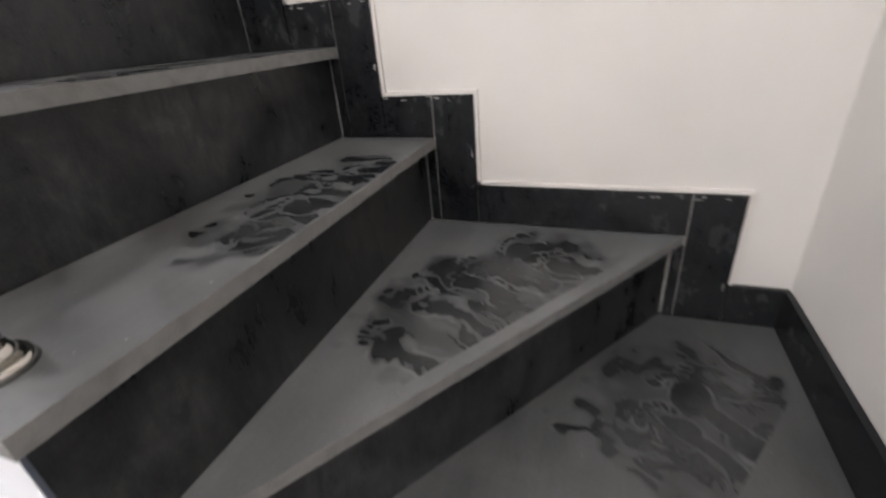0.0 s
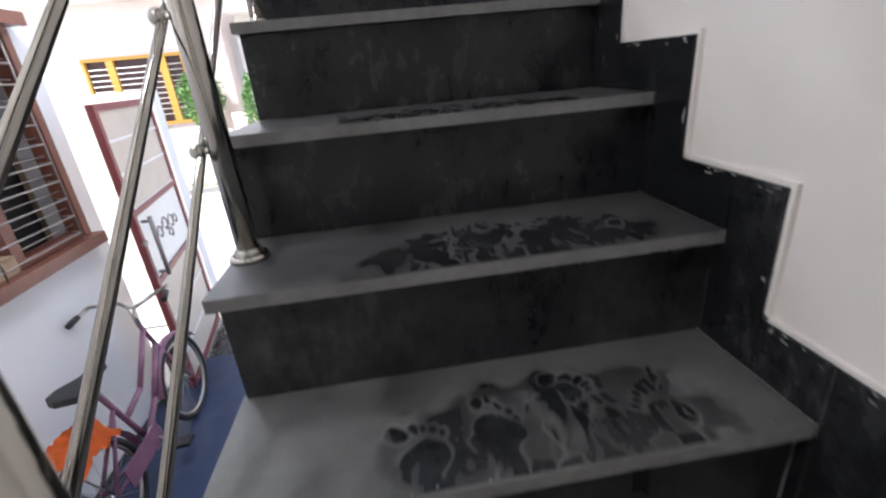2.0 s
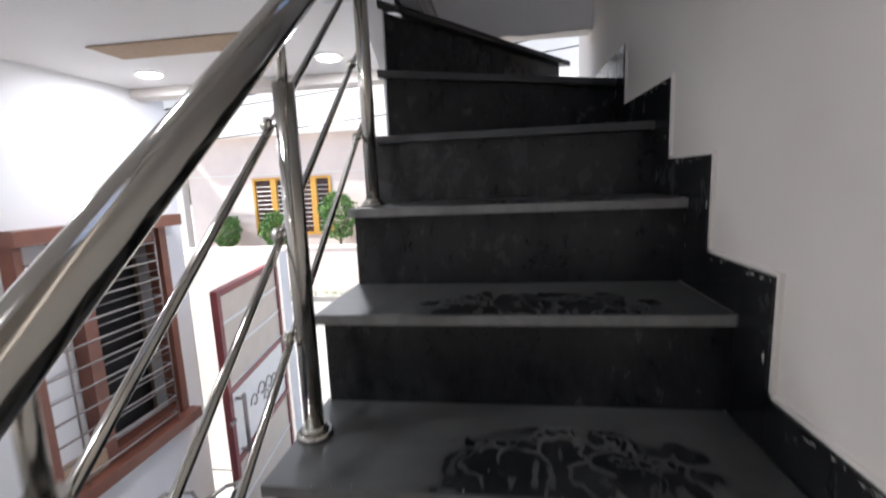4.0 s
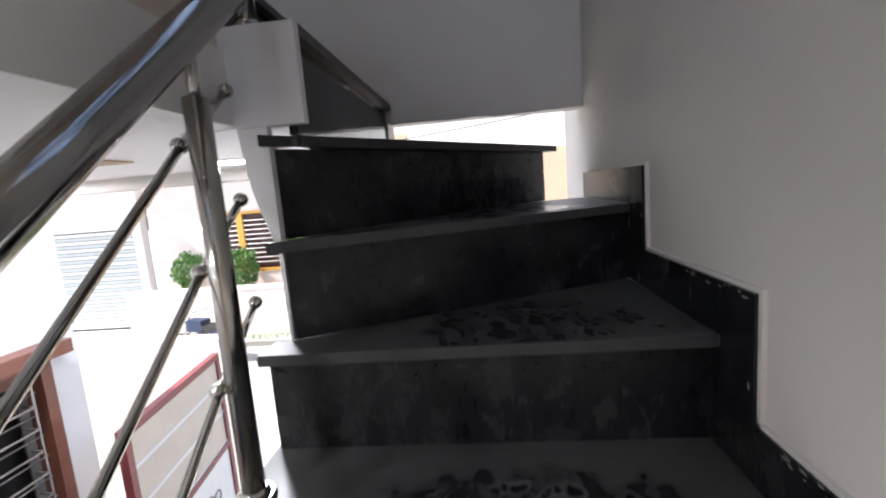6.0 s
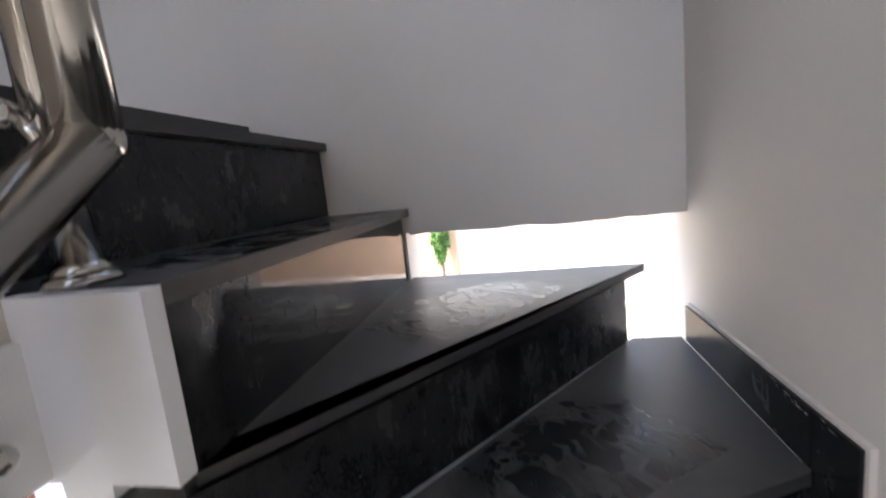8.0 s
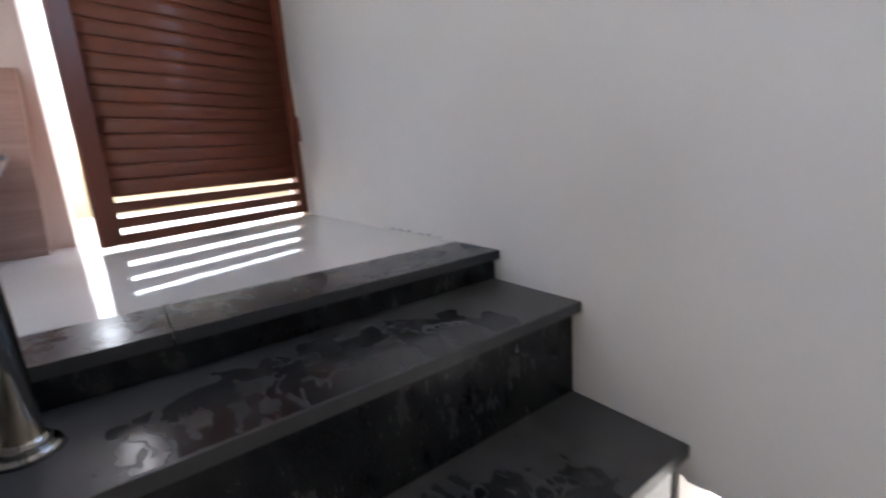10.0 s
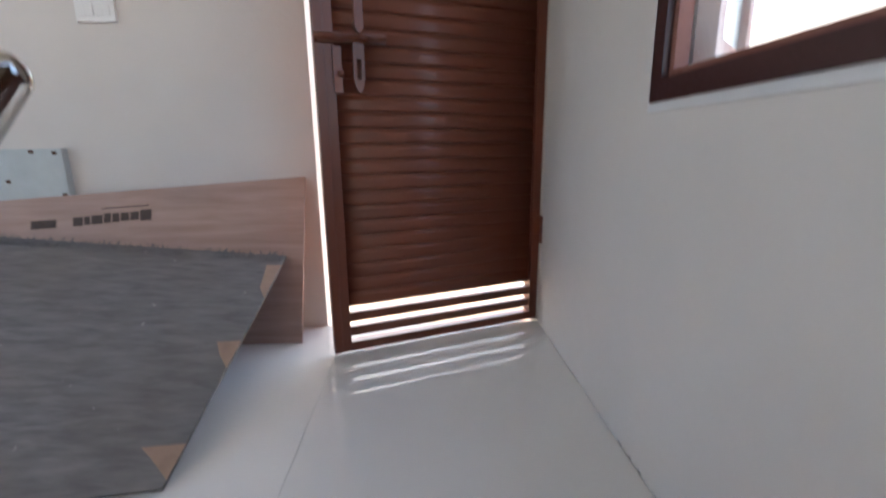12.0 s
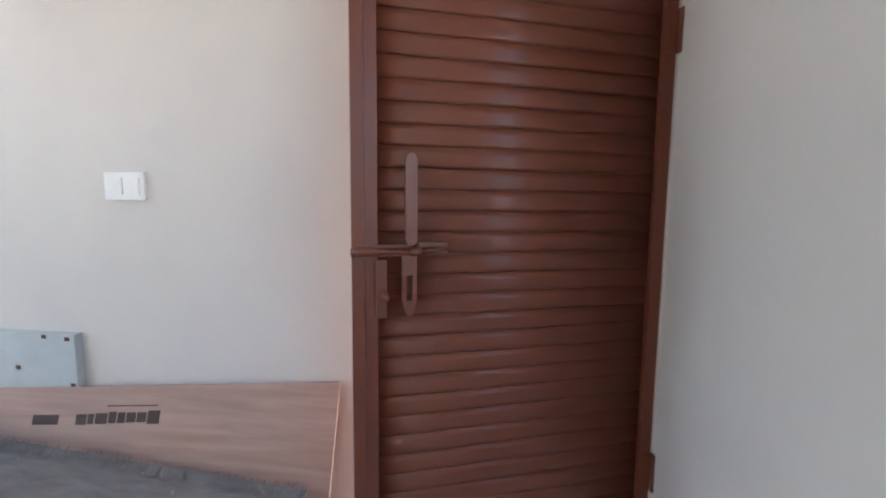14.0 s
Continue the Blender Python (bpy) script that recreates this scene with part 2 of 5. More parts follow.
def tube(bm, p0, p1, r, seg=14, r1=None):
    a, b = Vector(p0), Vector(p1)
    q = (b - a).to_track_quat("Z", "Y")
    rings = []
    for c, rr in ((a, r), (b, r1 or r)):
        rings.append([bm.verts.new(c + q @ Vector((rr * math.cos(k * math.tau / seg), rr * math.sin(k * math.tau / seg), 0))) for k in range(seg)])
    for k in range(seg):
        bm.faces.new((rings[0][k], rings[0][(k + 1) % seg], rings[1][(k + 1) % seg], rings[1][k])).smooth = True
    bm.faces.new(rings[0][::-1])
    bm.faces.new(rings[1])


def ball(bm, c, r, seg=12):
    got = bmesh.ops.create_uvsphere(bm, u_segments=seg, v_segments=seg // 2 + 2, radius=r, matrix=Matrix.Translation(c))
    for v in got["verts"]:
        for f in v.link_faces:
            f.smooth = True


def soften(bm, width, seg=2, sharp=30):
    edges = [e for e in bm.edges if len(e.link_faces) == 2 and e.calc_face_angle(0) > radians(sharp)]
    bmesh.ops.bevel(bm, geom=edges, offset=width, segments=seg, affect="EDGES", profile=0.5, clamp_overlap=True)


def mesh_of(name, bm, *mats):
    bmesh.ops.recalc_face_normals(bm, faces=bm.faces)
    me = bpy.data.meshes.new(name)
    bm.to_mesh(me)
    bm.free()
    for m in mats:
        me.materials.append(m)
    return me


def part(name, bm, material, parent, label=""):
    mats = material if isinstance(material, tuple) else (material,)
    ob = new(name, mesh_of(name, bm, *mats))
    ob.parent = parent
    if label:
        ob["label"] = label
    return ob


def thing(name, label, category, group="", kind="", bm=None, material=None, at=(0, 0, 0)):
    if bm:
        mats = material if isinstance(material, tuple) else (material,)
        ob = new(name, mesh_of(name, bm, *mats))
    else:
        ob = new(name)
        ob.empty_display_size = 0.1
    ob.location = at
    return tagged(ob, label, category, group, kind)


def block(name, label, material, *boxes, category="wall", bevel=0.0):
    """A piece of the setting made of one or more boxes."""
    bm = bmesh.new()
    for b in boxes:
        box(bm, *b)
    if bevel:
        soften(bm, bevel)
    return thing(name, label, category, kind="structure", bm=bm, material=material)


# ---- the plan ----
R = 0.207                      # riser
NOSE = {2: 0.0, 3: 0.222, 4: 0.442, 5: 0.675, 6: 0.932, 7: 1.187, 8: 1.436, 9: 1.686}
LEFT = -0.845                  # outer ends of the treads
WY = 2.67                      # inner face of the street wall
BACK = -0.772                  # inner face of the wall behind the first turn
GROUND = -5 * R
DECK = 2.766                   # landing floor
CEIL = 2.30                    # carport ceiling
WEST = -2.49                   # landing's far wall
HOUSE = -2.515                 # carport's side wall
TOP = 5.55

block("wall_east", "cream painted plaster wall beside the stairs", M_WALL, (0.0, 0.2, BACK - 0.2, 3.05, GROUND - 0.2, TOP))
# its upper opening is unseen, added to let daylight onto the landing
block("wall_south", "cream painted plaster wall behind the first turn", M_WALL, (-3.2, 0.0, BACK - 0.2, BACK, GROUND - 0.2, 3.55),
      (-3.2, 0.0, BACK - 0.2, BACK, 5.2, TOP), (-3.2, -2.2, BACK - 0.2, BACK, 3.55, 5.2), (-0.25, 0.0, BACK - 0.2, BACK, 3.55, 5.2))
# street wall with its low gap beside the turn and its window
W_L, W_R, W_B, W_T = -1.683, -0.5, 3.56, 4.80
bm = bmesh.new()
for b in ((W_R, 0.0, WY, WY + 0.12, 2.415, TOP), (W_L, W_R, WY, WY + 0.12, 2.415, W_B), (W_L, W_R, WY, WY + 0.12, W_T, TOP),
          (WEST - 0.15, W_L, WY, WY + 0.12, 2.415, TOP), (HOUSE, -0.745, WY, WY + 0.12, CEIL - 0.05, 2.415)):
    box(bm, *b)
thing("wall_north", "cream plaster street wall above a low open gap", "wall", kind="structure", bm=bm, material=M_WALL)
# far wall of the landing with the doorway
D_S, D_N, D_H = 1.80, 2.64, DECK + 2.05
block("wall_west", "cream plaster wall with doorway beyond the landing", M_WALL,
      (WEST - 0.15, WEST, BACK, D_S, CEIL, TOP), (WEST - 0.15, WEST, D_N, WY, DECK, TOP), (WEST - 0.15, WEST, D_S, D_N, D_H, TOP))
# the overhang west of the door is unseen, added to keep sun off it
block("ceiling", "white painted ceiling with an added outdoor overhang shading the door", M_CEIL, (WEST - 2.1, 0.2, BACK - 0.2, WY + 0.12, TOP, TOP + 0.12), category="ceiling")
# landing slab and its tiles
block("landing_slab", "beige plastered edge of the concrete landing slab", M_BEIGE,
      (WEST, -0.88, BACK, 1.77, 2.44, DECK - 0.012), (WEST, -1.22, 1.77, WY, 2.44, DECK - 0.012), category="floor")
block("carport_ceiling", "white false ceiling over the carport", M_CEIL,
      (HOUSE, -0.87, BACK, WY, CEIL, 2.44), category="ceiling")
bm = bmesh.new()
box(bm, -60, 60, -40, 400, GROUND - 0.5, GROUND - 0.02)
thing("ground", "pale concrete street and bare ground", "ground", kind="structure", bm=bm, material=M_ROAD)

# ---- staircase ----
stairs = thing("staircase", "winding staircase of dusty black granite treads", "stairs", kind="structure")


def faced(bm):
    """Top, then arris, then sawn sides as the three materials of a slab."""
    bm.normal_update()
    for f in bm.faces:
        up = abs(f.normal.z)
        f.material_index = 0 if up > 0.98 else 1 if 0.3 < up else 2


def tread(k, outline, mats=(M_TREAD, M_ARRIS, M_EDGE)):
    bm = bmesh.new()
    prism(bm, outline, k * R - 0.022, k * R)
    soften(bm, 0.004, 2)
    faced(bm)
    return part("tread", bm, mats, stairs)


def riser(k, p, q, mat=M_RISER, rise=R):
    """A riser slab under tread k, its face on the plan line from p to q (climbing side to the left of p to q)."""
    d = (Vector(q) - Vector(p)).normalized()
    n = Vector((-d.y, d.x)) * 0.018
    a, b = Vector(p), Vector(q)
    bm = bmesh.new()
    z1 = k * R if rise == R else (k - 1) * R + rise
    prism(bm, [tuple(a), tuple(b), tuple(b + n), tuple(a + n)], (k - 1) * R + 0.001, z1 - 0.023)
    for f in bm.faces:
        f.material_index = 0
    return part("riser", bm, mat, stairs)


NEWEL = (-0.80, 1.742)
FIRST = (-0.80, 0.0)
OV = 0.028
# straight flight
for k in range(2, 9):
    y0, y1 = NOSE[k], NOSE[k + 1] + OV + 0.01
    xl = LEFT if k > 2 else -0.885
    tread(k, [(xl, y0), (-0.015, y0), (-0.015, y1), (xl, y1)], (M_TREAD if k < 4 else M_TREAD_LOW, M_ARRIS, M_EDGE))
for k in range(2, 10):
    riser(k, ((LEFT if k > 2 else -0.88) + 0.008, NOSE[k] + OV), (-0.004, NOSE[k] + OV), M_RISER_LOW if k < 5 else M_RISER)
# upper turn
# upper slabs: the pale M_EDGE arris paints a highlight line above dark sides
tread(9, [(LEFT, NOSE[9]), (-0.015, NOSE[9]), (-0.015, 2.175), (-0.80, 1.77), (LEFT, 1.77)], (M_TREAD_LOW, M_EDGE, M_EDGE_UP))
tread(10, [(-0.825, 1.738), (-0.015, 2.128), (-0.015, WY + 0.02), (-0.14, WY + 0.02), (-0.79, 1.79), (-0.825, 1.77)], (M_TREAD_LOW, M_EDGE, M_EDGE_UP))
riser(10, (-0.80, 1.768), (-0.004, 2.163))
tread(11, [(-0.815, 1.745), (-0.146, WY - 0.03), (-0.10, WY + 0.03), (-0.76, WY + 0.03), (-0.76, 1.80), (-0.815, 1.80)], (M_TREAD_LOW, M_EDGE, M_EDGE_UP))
riser(11, (-0.812, 1.785), (-0.158, WY - 0.008))
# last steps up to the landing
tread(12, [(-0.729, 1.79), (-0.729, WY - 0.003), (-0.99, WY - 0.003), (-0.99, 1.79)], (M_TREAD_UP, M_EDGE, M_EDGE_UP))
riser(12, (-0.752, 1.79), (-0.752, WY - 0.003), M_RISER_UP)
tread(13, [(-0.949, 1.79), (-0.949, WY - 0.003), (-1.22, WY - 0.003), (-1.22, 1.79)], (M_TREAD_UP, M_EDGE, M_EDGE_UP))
riser(13, (-0.972, 1.79), (-0.972, WY - 0.003), M_RISER)
riser(14, (-1.203, 1.78), (-1.203, WY - 0.003), M_RISER, DECK - 13 * R)
for y0, y1 in ((1.77, 1.985), (1.988, WY - 0.003)):
    bm = bmesh.new()
    prism(bm, [(-1.183, y0), (-1.183, y1), (-1.354, y1), (-1.354, y0)], DECK - 0.022, DECK)
    soften(bm, 0.004, 2)
    faced(bm)
    part("landing_edge_slab", bm, (M_MARBLE, M_EDGE, M_EDGE_UP), stairs)
# lower turn and first steps
tread(1, [(-0.86, 0.005), (-0.80, -0.02), (-0.015, -0.549), (-0.015, 0.04), (-0.87, 0.04)])
riser(1, (-0.79, 0.012), (-0.004, -0.53), M_RISER_LOW)
X0 = -0.63                     # front of the first winder
tread(0, [(X0 - 0.02, BACK + 0.004), (-0.004, BACK + 0.004), (-0.004, -0.51), (-0.80, 0.03), (-0.87, 0.03), (-0.87, -0.04)], (M_TREAD_LOW, M_ARRIS, M_EDGE))
for j in range(1, 5):
    x1 = X0 - 0.25 * (j - 1)
    tread(-j, [(x1 - 0.27, BACK + 0.004), (x1, BACK + 0.004), (x1, 0.03), (x1 - 0.27, 0.03)])
riser(0, (-0.845, -0.03), (X0, BACK + 0.004))
for j in range(1, 5):
    x = X0 - 0.25 * j
    riser(-j, (x, 0.03), (x, BACK + 0.004))

# bare footprints and slides in the dust of the treads
def lattice(u, v, seed):
    """Smooth value noise on a grid, from 0 to 1."""
    iu, iv = np.floor(u).astype(int), np.floor(v).astype(int)
    fu, fv = u - iu, v - iv
    fu, fv = fu * fu * (3 - 2 * fu), fv * fv * (3 - 2 * fv)

    def cell(a, b):
        h = np.sin(a * 127.1 + b * 311.7 + seed * 74.7) * 43758.5453
        return h - np.floor(h)
    low = cell(iu, iv) * (1 - fu) + cell(iu + 1, iv) * fu
    top = cell(iu, iv + 1) * (1 - fu) + cell(iu + 1, iv + 1) * fu
    return low * (1 - fv) + top * fv


def footprint(u, v, side):
    """Distance to the edge of a bare foot's print, 0.23 m long, heel at the origin, toes towards +v; below 0 inside."""
    d = np.full(u.shape, 9.0)
    for cu, cv, ru, rv in ((0.0, 0.028, 0.027, 0.034), (0.010, 0.085, 0.019, 0.06), (0.002, 0.150, 0.040, 0.040),
                           (-0.026, 0.212, 0.0125, 0.016), (-0.004, 0.216, 0.0085, 0.011), (0.012, 0.210, 0.008, 0.010),
                           (0.026, 0.200, 0.0075, 0.010), (0.038, 0.188, 0.007, 0.009)):
        q = np.hypot((u * side - cu) / ru, (v - cv) / rv)
        d = np.minimum(d, (q - 1) * min(ru, rv))
    return d


def dust_marks(k, origin, turn, span, feet, slides, seed, inside, mat, wear=1.0):
    """Scuffs on one tread: a fine sheet that carries how far the dust is wiped away. inside(x, y) keeps it on the tread."""
    rg = random.Random(seed)
    step = 0.003
    nu, nv = int(span[0] / step), int(span[1] / step)
    u, v = np.meshgrid((np.arange(nu) - nu / 2) * step, np.arange(nv) * step, indexing="ij")
    wu = u + 0.010 * (lattice(u * 60, v * 60, seed) - 0.5) + 0.022 * (lattice(u * 18, v * 18, seed + 3) - 0.5)
    wv = v + 0.010 * (lattice(u * 60, v * 60, seed + 1) - 0.5) + 0.022 * (lattice(u * 18, v * 18, seed + 4) - 0.5)
    scuff, ridge = np.zeros(u.shape), np.zeros(u.shape)
    mottle = lattice(u * 42, v * 42, seed + 5)
    for q in range(feet):
        fu = span[0] * 0.37 * (2 * (q + 0.5) / feet - 1) + rg.uniform(-0.02, 0.02)
        bow = 1 - 0.55 * (fu / (span[0] * 0.5)) ** 2
        fv = -0.235 + span[1] * rg.uniform(0.60, 0.95) * bow
        a = rg.uniform(-0.3, 0.3) - 0.5 * fu
        du, dv = wu - fu, wv - fv
        d = footprint(du * math.cos(a) - dv * math.sin(a), du * math.sin(a) + dv * math.cos(a), rg.choice((-1, 1)))
        strength = rg.uniform(0.75, 1.0)
        within = np.clip(0.5 - d / 0.004, 0, 1)
        scuff = scuff * (1 - within * 0.8) + within * strength * (0.86 + 0.22 * mottle)
        line = np.clip(1.2 - np.abs(d - 0.002) / 0.0030, 0, 1) * np.clip(lattice(u * 30, v * 30, seed + 7 + q) * 2.6 - 0.8, 0, 1)
        ridge = np.maximum(ridge * (1 - within * 0.7), line * rg.uniform(0.5, 1.0))
    for q in range(slides):
        su = rg.uniform(-0.42, 0.45) * span[0]
        bend, sv0, sv1 = rg.uniform(-0.5, 0.5), rg.uniform(0.0, 0.05), rg.uniform(0.5, 0.85) * span[1]
        mid = su + bend * (wv - sv0) + 0.012 * np.sin(wv * 40 + q)
        d = np.maximum(np.abs(wu - mid) - rg.uniform(0.004, 0.013), np.maximum(sv0 - wv, wv - sv1))
        within = np.clip(0.5 - d / 0.004, 0, 1)
        scuff = np.maximum(scuff * (1 - 0.3 * within), within * rg.uniform(0.6, 0.95))
        line = np.clip(1 - np.abs(d - 0.002) / 0.003, 0, 1) * np.clip(lattice(u * 25, v * 25, seed + 31 + q) * 2 - 0.7, 0, 1)
        ridge = np.maximum(ridge * (1 - within * 0.8), line * 0.8)
    # a faint wiped halo, dust dragged inside the prints, and pale crumbs
    halo = np.clip(1.15 - np.hypot(wu / (span[0] * 0.5), (wv - span[1] * 0.30) / (span[1] * 0.62)) ** 3, 0, 1)
    drag = np.clip(lattice(wu * 95, wv * 26, seed + 9) * 2.6 - 1.35, 0, 1) * np.clip(lattice(u * 16, v * 16, seed + 12) * 2 - 0.6, 0, 1)
    scuff = np.clip(np.maximum(scuff, np.clip((halo - 0.75 + 0.9 * lattice(u * 34, v * 34, seed + 15)) * 3.0, 0, 1) * (0.42 + 0.6 * lattice(u * 26, v * 26, seed + 2))) - drag * 0.5, 0, 1)
    ridge = np.clip(ridge + drag * 0.4 * (scuff > 0.3), 0, 1)
    fade = np.clip(np.minimum((span[0] / 2 - np.abs(u)) / 0.03, (span[1] - v) / 0.02), 0, 1)
    scuff, ridge = scuff * fade * wear, ridge * fade * wear
    c, sn = math.cos(turn), math.sin(turn)
    x, y = origin[0] + u * c - v * sn, origin[1] + u * sn + v * c
    verts = np.stack((x, y, np.full(u.shape, k * R + 0.0004)), -1).reshape(-1, 3)
    keep = inside(x, y)
    ids = np.arange(nu * nv).reshape(nu, nv)
    ok = keep[:-1, :-1] & keep[1:, :-1] & keep[1:, 1:] & keep[:-1, 1:]
    quads = np.stack((ids[:-1, :-1], ids[1:, :-1], ids[1:, 1:], ids[:-1, 1:]), -1)[ok]
    used, back = np.unique(quads, return_inverse=True)
    me = bpy.data.meshes.new("footprints")
    me.from_pydata(verts[used].tolist(), [], back.reshape(-1, 4).tolist())
    for nm, val in (("scuff", scuff), ("ridge", ridge)):
        me.attributes.new(nm, "FLOAT", "POINT").data.foreach_set("value", val.reshape(-1)[used].astype(np.float32))
    me.materials.append(mat)
    ob = new("footprints", me)
    ob.parent = stairs
    tagged(ob, "bare footprints wiped through the grey dust", kind="stuff")


def slab(x0, x1, y0, y1):
    return lambda x, y: (x > x0) & (x < x1) & (y > y0) & (y < y1)


for k, feet, slides in ((2, 6, 2), (3, 6, 2), (4, 6, 2), (5, 6, 1), (6, 7, 0), (7, 6, 1), (8, 6, 1)):
    dust_marks(k, (-0.36 + 0.03 * math.sin(k * 2.3), NOSE[k] + 0.006), 0.0, (0.56, 0.215), feet, slides, 40 + k,
               slab(LEFT, -0.02, NOSE[k] + 0.005, NOSE[k + 1] + OV - 0.001), M_TREAD if k < 4 else M_TREAD_LOW)
dust_marks(1, (-0.36, -0.285), -0.59, (0.60, 0.30), 7, 2, 51, lambda x, y: (y < 0.026) & (y > -0.02 - 0.674 * (x + 0.80) + 0.008) & (x < -0.02) & (x > -0.8), M_TREAD)
dust_marks(0, (-0.36, -0.66), -0.5, (0.44, 0.34), 3, 2, 52, lambda x, y: (y < 0.03 - 0.678 * (x + 0.80) - 0.03) & (y > BACK + 0.03) & (x < -0.03) & (x > X0 + 0.02), M_TREAD_LOW, 0.85)
dust_marks(9, (-0.30, NOSE[9] + 0.006), 0.18, (0.5, 0.34), 6, 1, 53, lambda x, y: (y > NOSE[9] + 0.005) & (y < 1.768 + 0.496 * (x + 0.80) - 0.001) & (x < -0.02) & (x > LEFT), M_TREAD_LOW, 0.75)
dust_marks(10, (-0.27, 2.06), 0.62, (0.5, 0.36), 5, 1, 54, lambda x, y: (y > 1.745 + 0.4815 * (x + 0.81) + 0.010) & (y < 1.80 + 1.455 * (x + 0.765) - 0.01) & (x < -0.02), M_TREAD_LOW, 0.8)
dust_marks(11, (-0.44, 2.32), 0.97, (0.52, 0.30), 4, 2, 55, lambda x, y: (y > 1.745 + 1.338 * (x + 0.815) + 0.016) & (x > -0.751) & (y < WY), M_TREAD_LOW, 0.75)
for k, x, seed in ((12, -0.729, 56), (13, -0.949, 57)):
    dust_marks(k, (x - 0.006, 2.20), math.pi / 2, (0.70, 0.235), 7, 2, seed, slab(x - 0.243, x - 0.005, 1.80, WY - 0.01), M_TREAD_UP, 0.8)

# concrete body under the treads
bm = bmesh.new()
for k in range(2, 10):
    y0 = NOSE[k] + OV + 0.018
    y1 = (NOSE[k + 1] + OV + 0.018) if k < 9 else 1.78
    box(bm, LEFT + 0.012, -0.002, y0, y1, (k - 2.4) * R, k * R - 0.023)
box(bm, -0.872, LEFT + 0.011, 0.05, 0.24, 0.0, 2 * R - 0.023)
box(bm, -0.80, -0.002, 1.78, WY - 0.02, 8.4 * R, 9 * R - 0.023)
box(bm, X0 + 0.02, -0.002, BACK + 0.002, 0.045, GROUND, -0.023)
box(bm, LEFT + 0.012, X0 + 0.019, -0.02, 0.045, GROUND, -0.023)
for j in range(1, 5):
    box(bm, X0 + 0.01 - 0.25 * j, X0 + 0.01 - 0.25 * (j - 1), BACK + 0.002, -0.03 if j == 1 else 0.028, GROUND, -j * R - 0.023)
part("stair_body", bm, M_WALL_COOL, stairs, "white plastered concrete underside")
bm = bmesh.new()
low = [(-0.79, 1.84), (-0.20, WY - 0.02), (-0.745, WY - 0.02), (-0.78, 1.86)]
prism(bm, low[::1], 9 * R, 11 * R - 0.024)
bm.faces.ensure_lookup_table()
box(bm, -1.0, -0.772, 1.79, WY, 2.297, 12 * R - 0.024)
box(bm, -1.22, -0.992, 1.79, WY, 2.31, 13 * R - 0.024)
box(bm, -0.888, -0.728, 1.766, 1.789, 2.295, 12 * R - 0.002)
side = [(-0.866, 2.294), (-0.858, 2.21), (-0.846, 2.15), (-0.826, 2.09), (-0.815, 2.05), (-0.812, 1.86), (-0.806, 1.86), (-0.806, 2.294)]
front = [bm.verts.new((x, 1.768, z)) for x, z in side]
rear = [bm.verts.new((x, 1.79, z)) for x, z in side]
bm.faces.new(front)
bm.faces.new(rear[::-1])
for q in range(len(side)):
    bm.faces.new((front[q], front[(q + 1) % len(side)], rear[(q + 1) % len(side)], rear[q]))
part("stair_body", bm, M_WALL_COOL, stairs, "white plastered concrete underside")
bm = bmesh.new()
box(bm, -1.33, -0.885, 1.60, 1.765, 2.445, 2.97)
soften(bm, 0.008)
part("parapet", bm, M_WALL, stairs, "cream plastered low wall beside the last steps")


# skirting tiles up the wall
def skirt_tile(x0, x1, y0, y1, z0, z1):
    bm = bmesh.new()
    box(bm, x0, x1, y0, y1, z0, z1)
    soften(bm, 0.002, 1)
    part("skirting_tile", bm, M_RISER, stairs)


SK, AH = 0.095, 0.097
ends = dict(NOSE)
ends[1], ends[10] = -0.556, 2.135
for k in range(1, 11):
    far = (ends[k + 1] - AH - 0.003) if k < 10 else WY - 0.01
    skirt_tile(-0.013, -0.001, ends[k] + 0.002, far, k * R + 0.001, k * R + SK)
    skirt_tile(-0.013, -0.001, ends[k] - AH, ends[k] - 0.002, (k - 1) * R + 0.001, k * R + SK)
    skirt_tile(-0.013, -0.001, ends[k] + 0.001, ends[k] + OV - 0.006, (k - 1) * R + 0.001, k * R - 0.024)
    bm = bmesh.new()
    box(bm, -0.0085, -0.0008, ends[k] - AH + 0.004, ends[k] + OV, (k - 1) * R + 0.002, k * R + SK - 0.004)
    part("grout", bm, M_GROUT, stairs)
skirt_tile(-0.013, -0.001, BACK + 0.004, ends[1] - AH - 0.003, 0.001, SK)
skirt_tile(-0.86, -0.016, BACK + 0.002, BACK + 0.014, 0.001, SK)

# paint smears and mortar crumbs left on the tiles and edges
rg = random.Random(21)
verts, faces = [], []


def smear(c, u, v, su, sv):
    """A thin irregular patch at c, spread along u and v."""
    k = len(verts)
    m = 7
    c, u, v = Vector(c), Vector(u), Vector(v)
    for q in range(m):
        a = q * math.tau / m
        f = rg.uniform(0.45, 1.0)
        verts.append(c + u * (su * f * math.cos(a)) + v * (sv * f * math.sin(a)))
    faces.append(tuple(range(k, k + m)))


for k in range(1, 11):
    for q in range(12):
        y = rg.uniform(ends[k] - AH, ends[k] + 0.12)
        smear((-0.0137, y, k * R + SK - rg.uniform(0.0, 0.012)), (0, 1, 0), (0, 0, 1), rg.uniform(0.002, 0.012), rg.uniform(0.0008, 0.003))
    for q in range(1):
        smear((-0.0137, ends[k] - AH + rg.uniform(0.0, 0.012), k * R - rg.uniform(0.0, 0.12)), (0, 1, 0), (0, 0, 1), rg.uniform(0.002, 0.006), rg.uniform(0.006, 0.02))
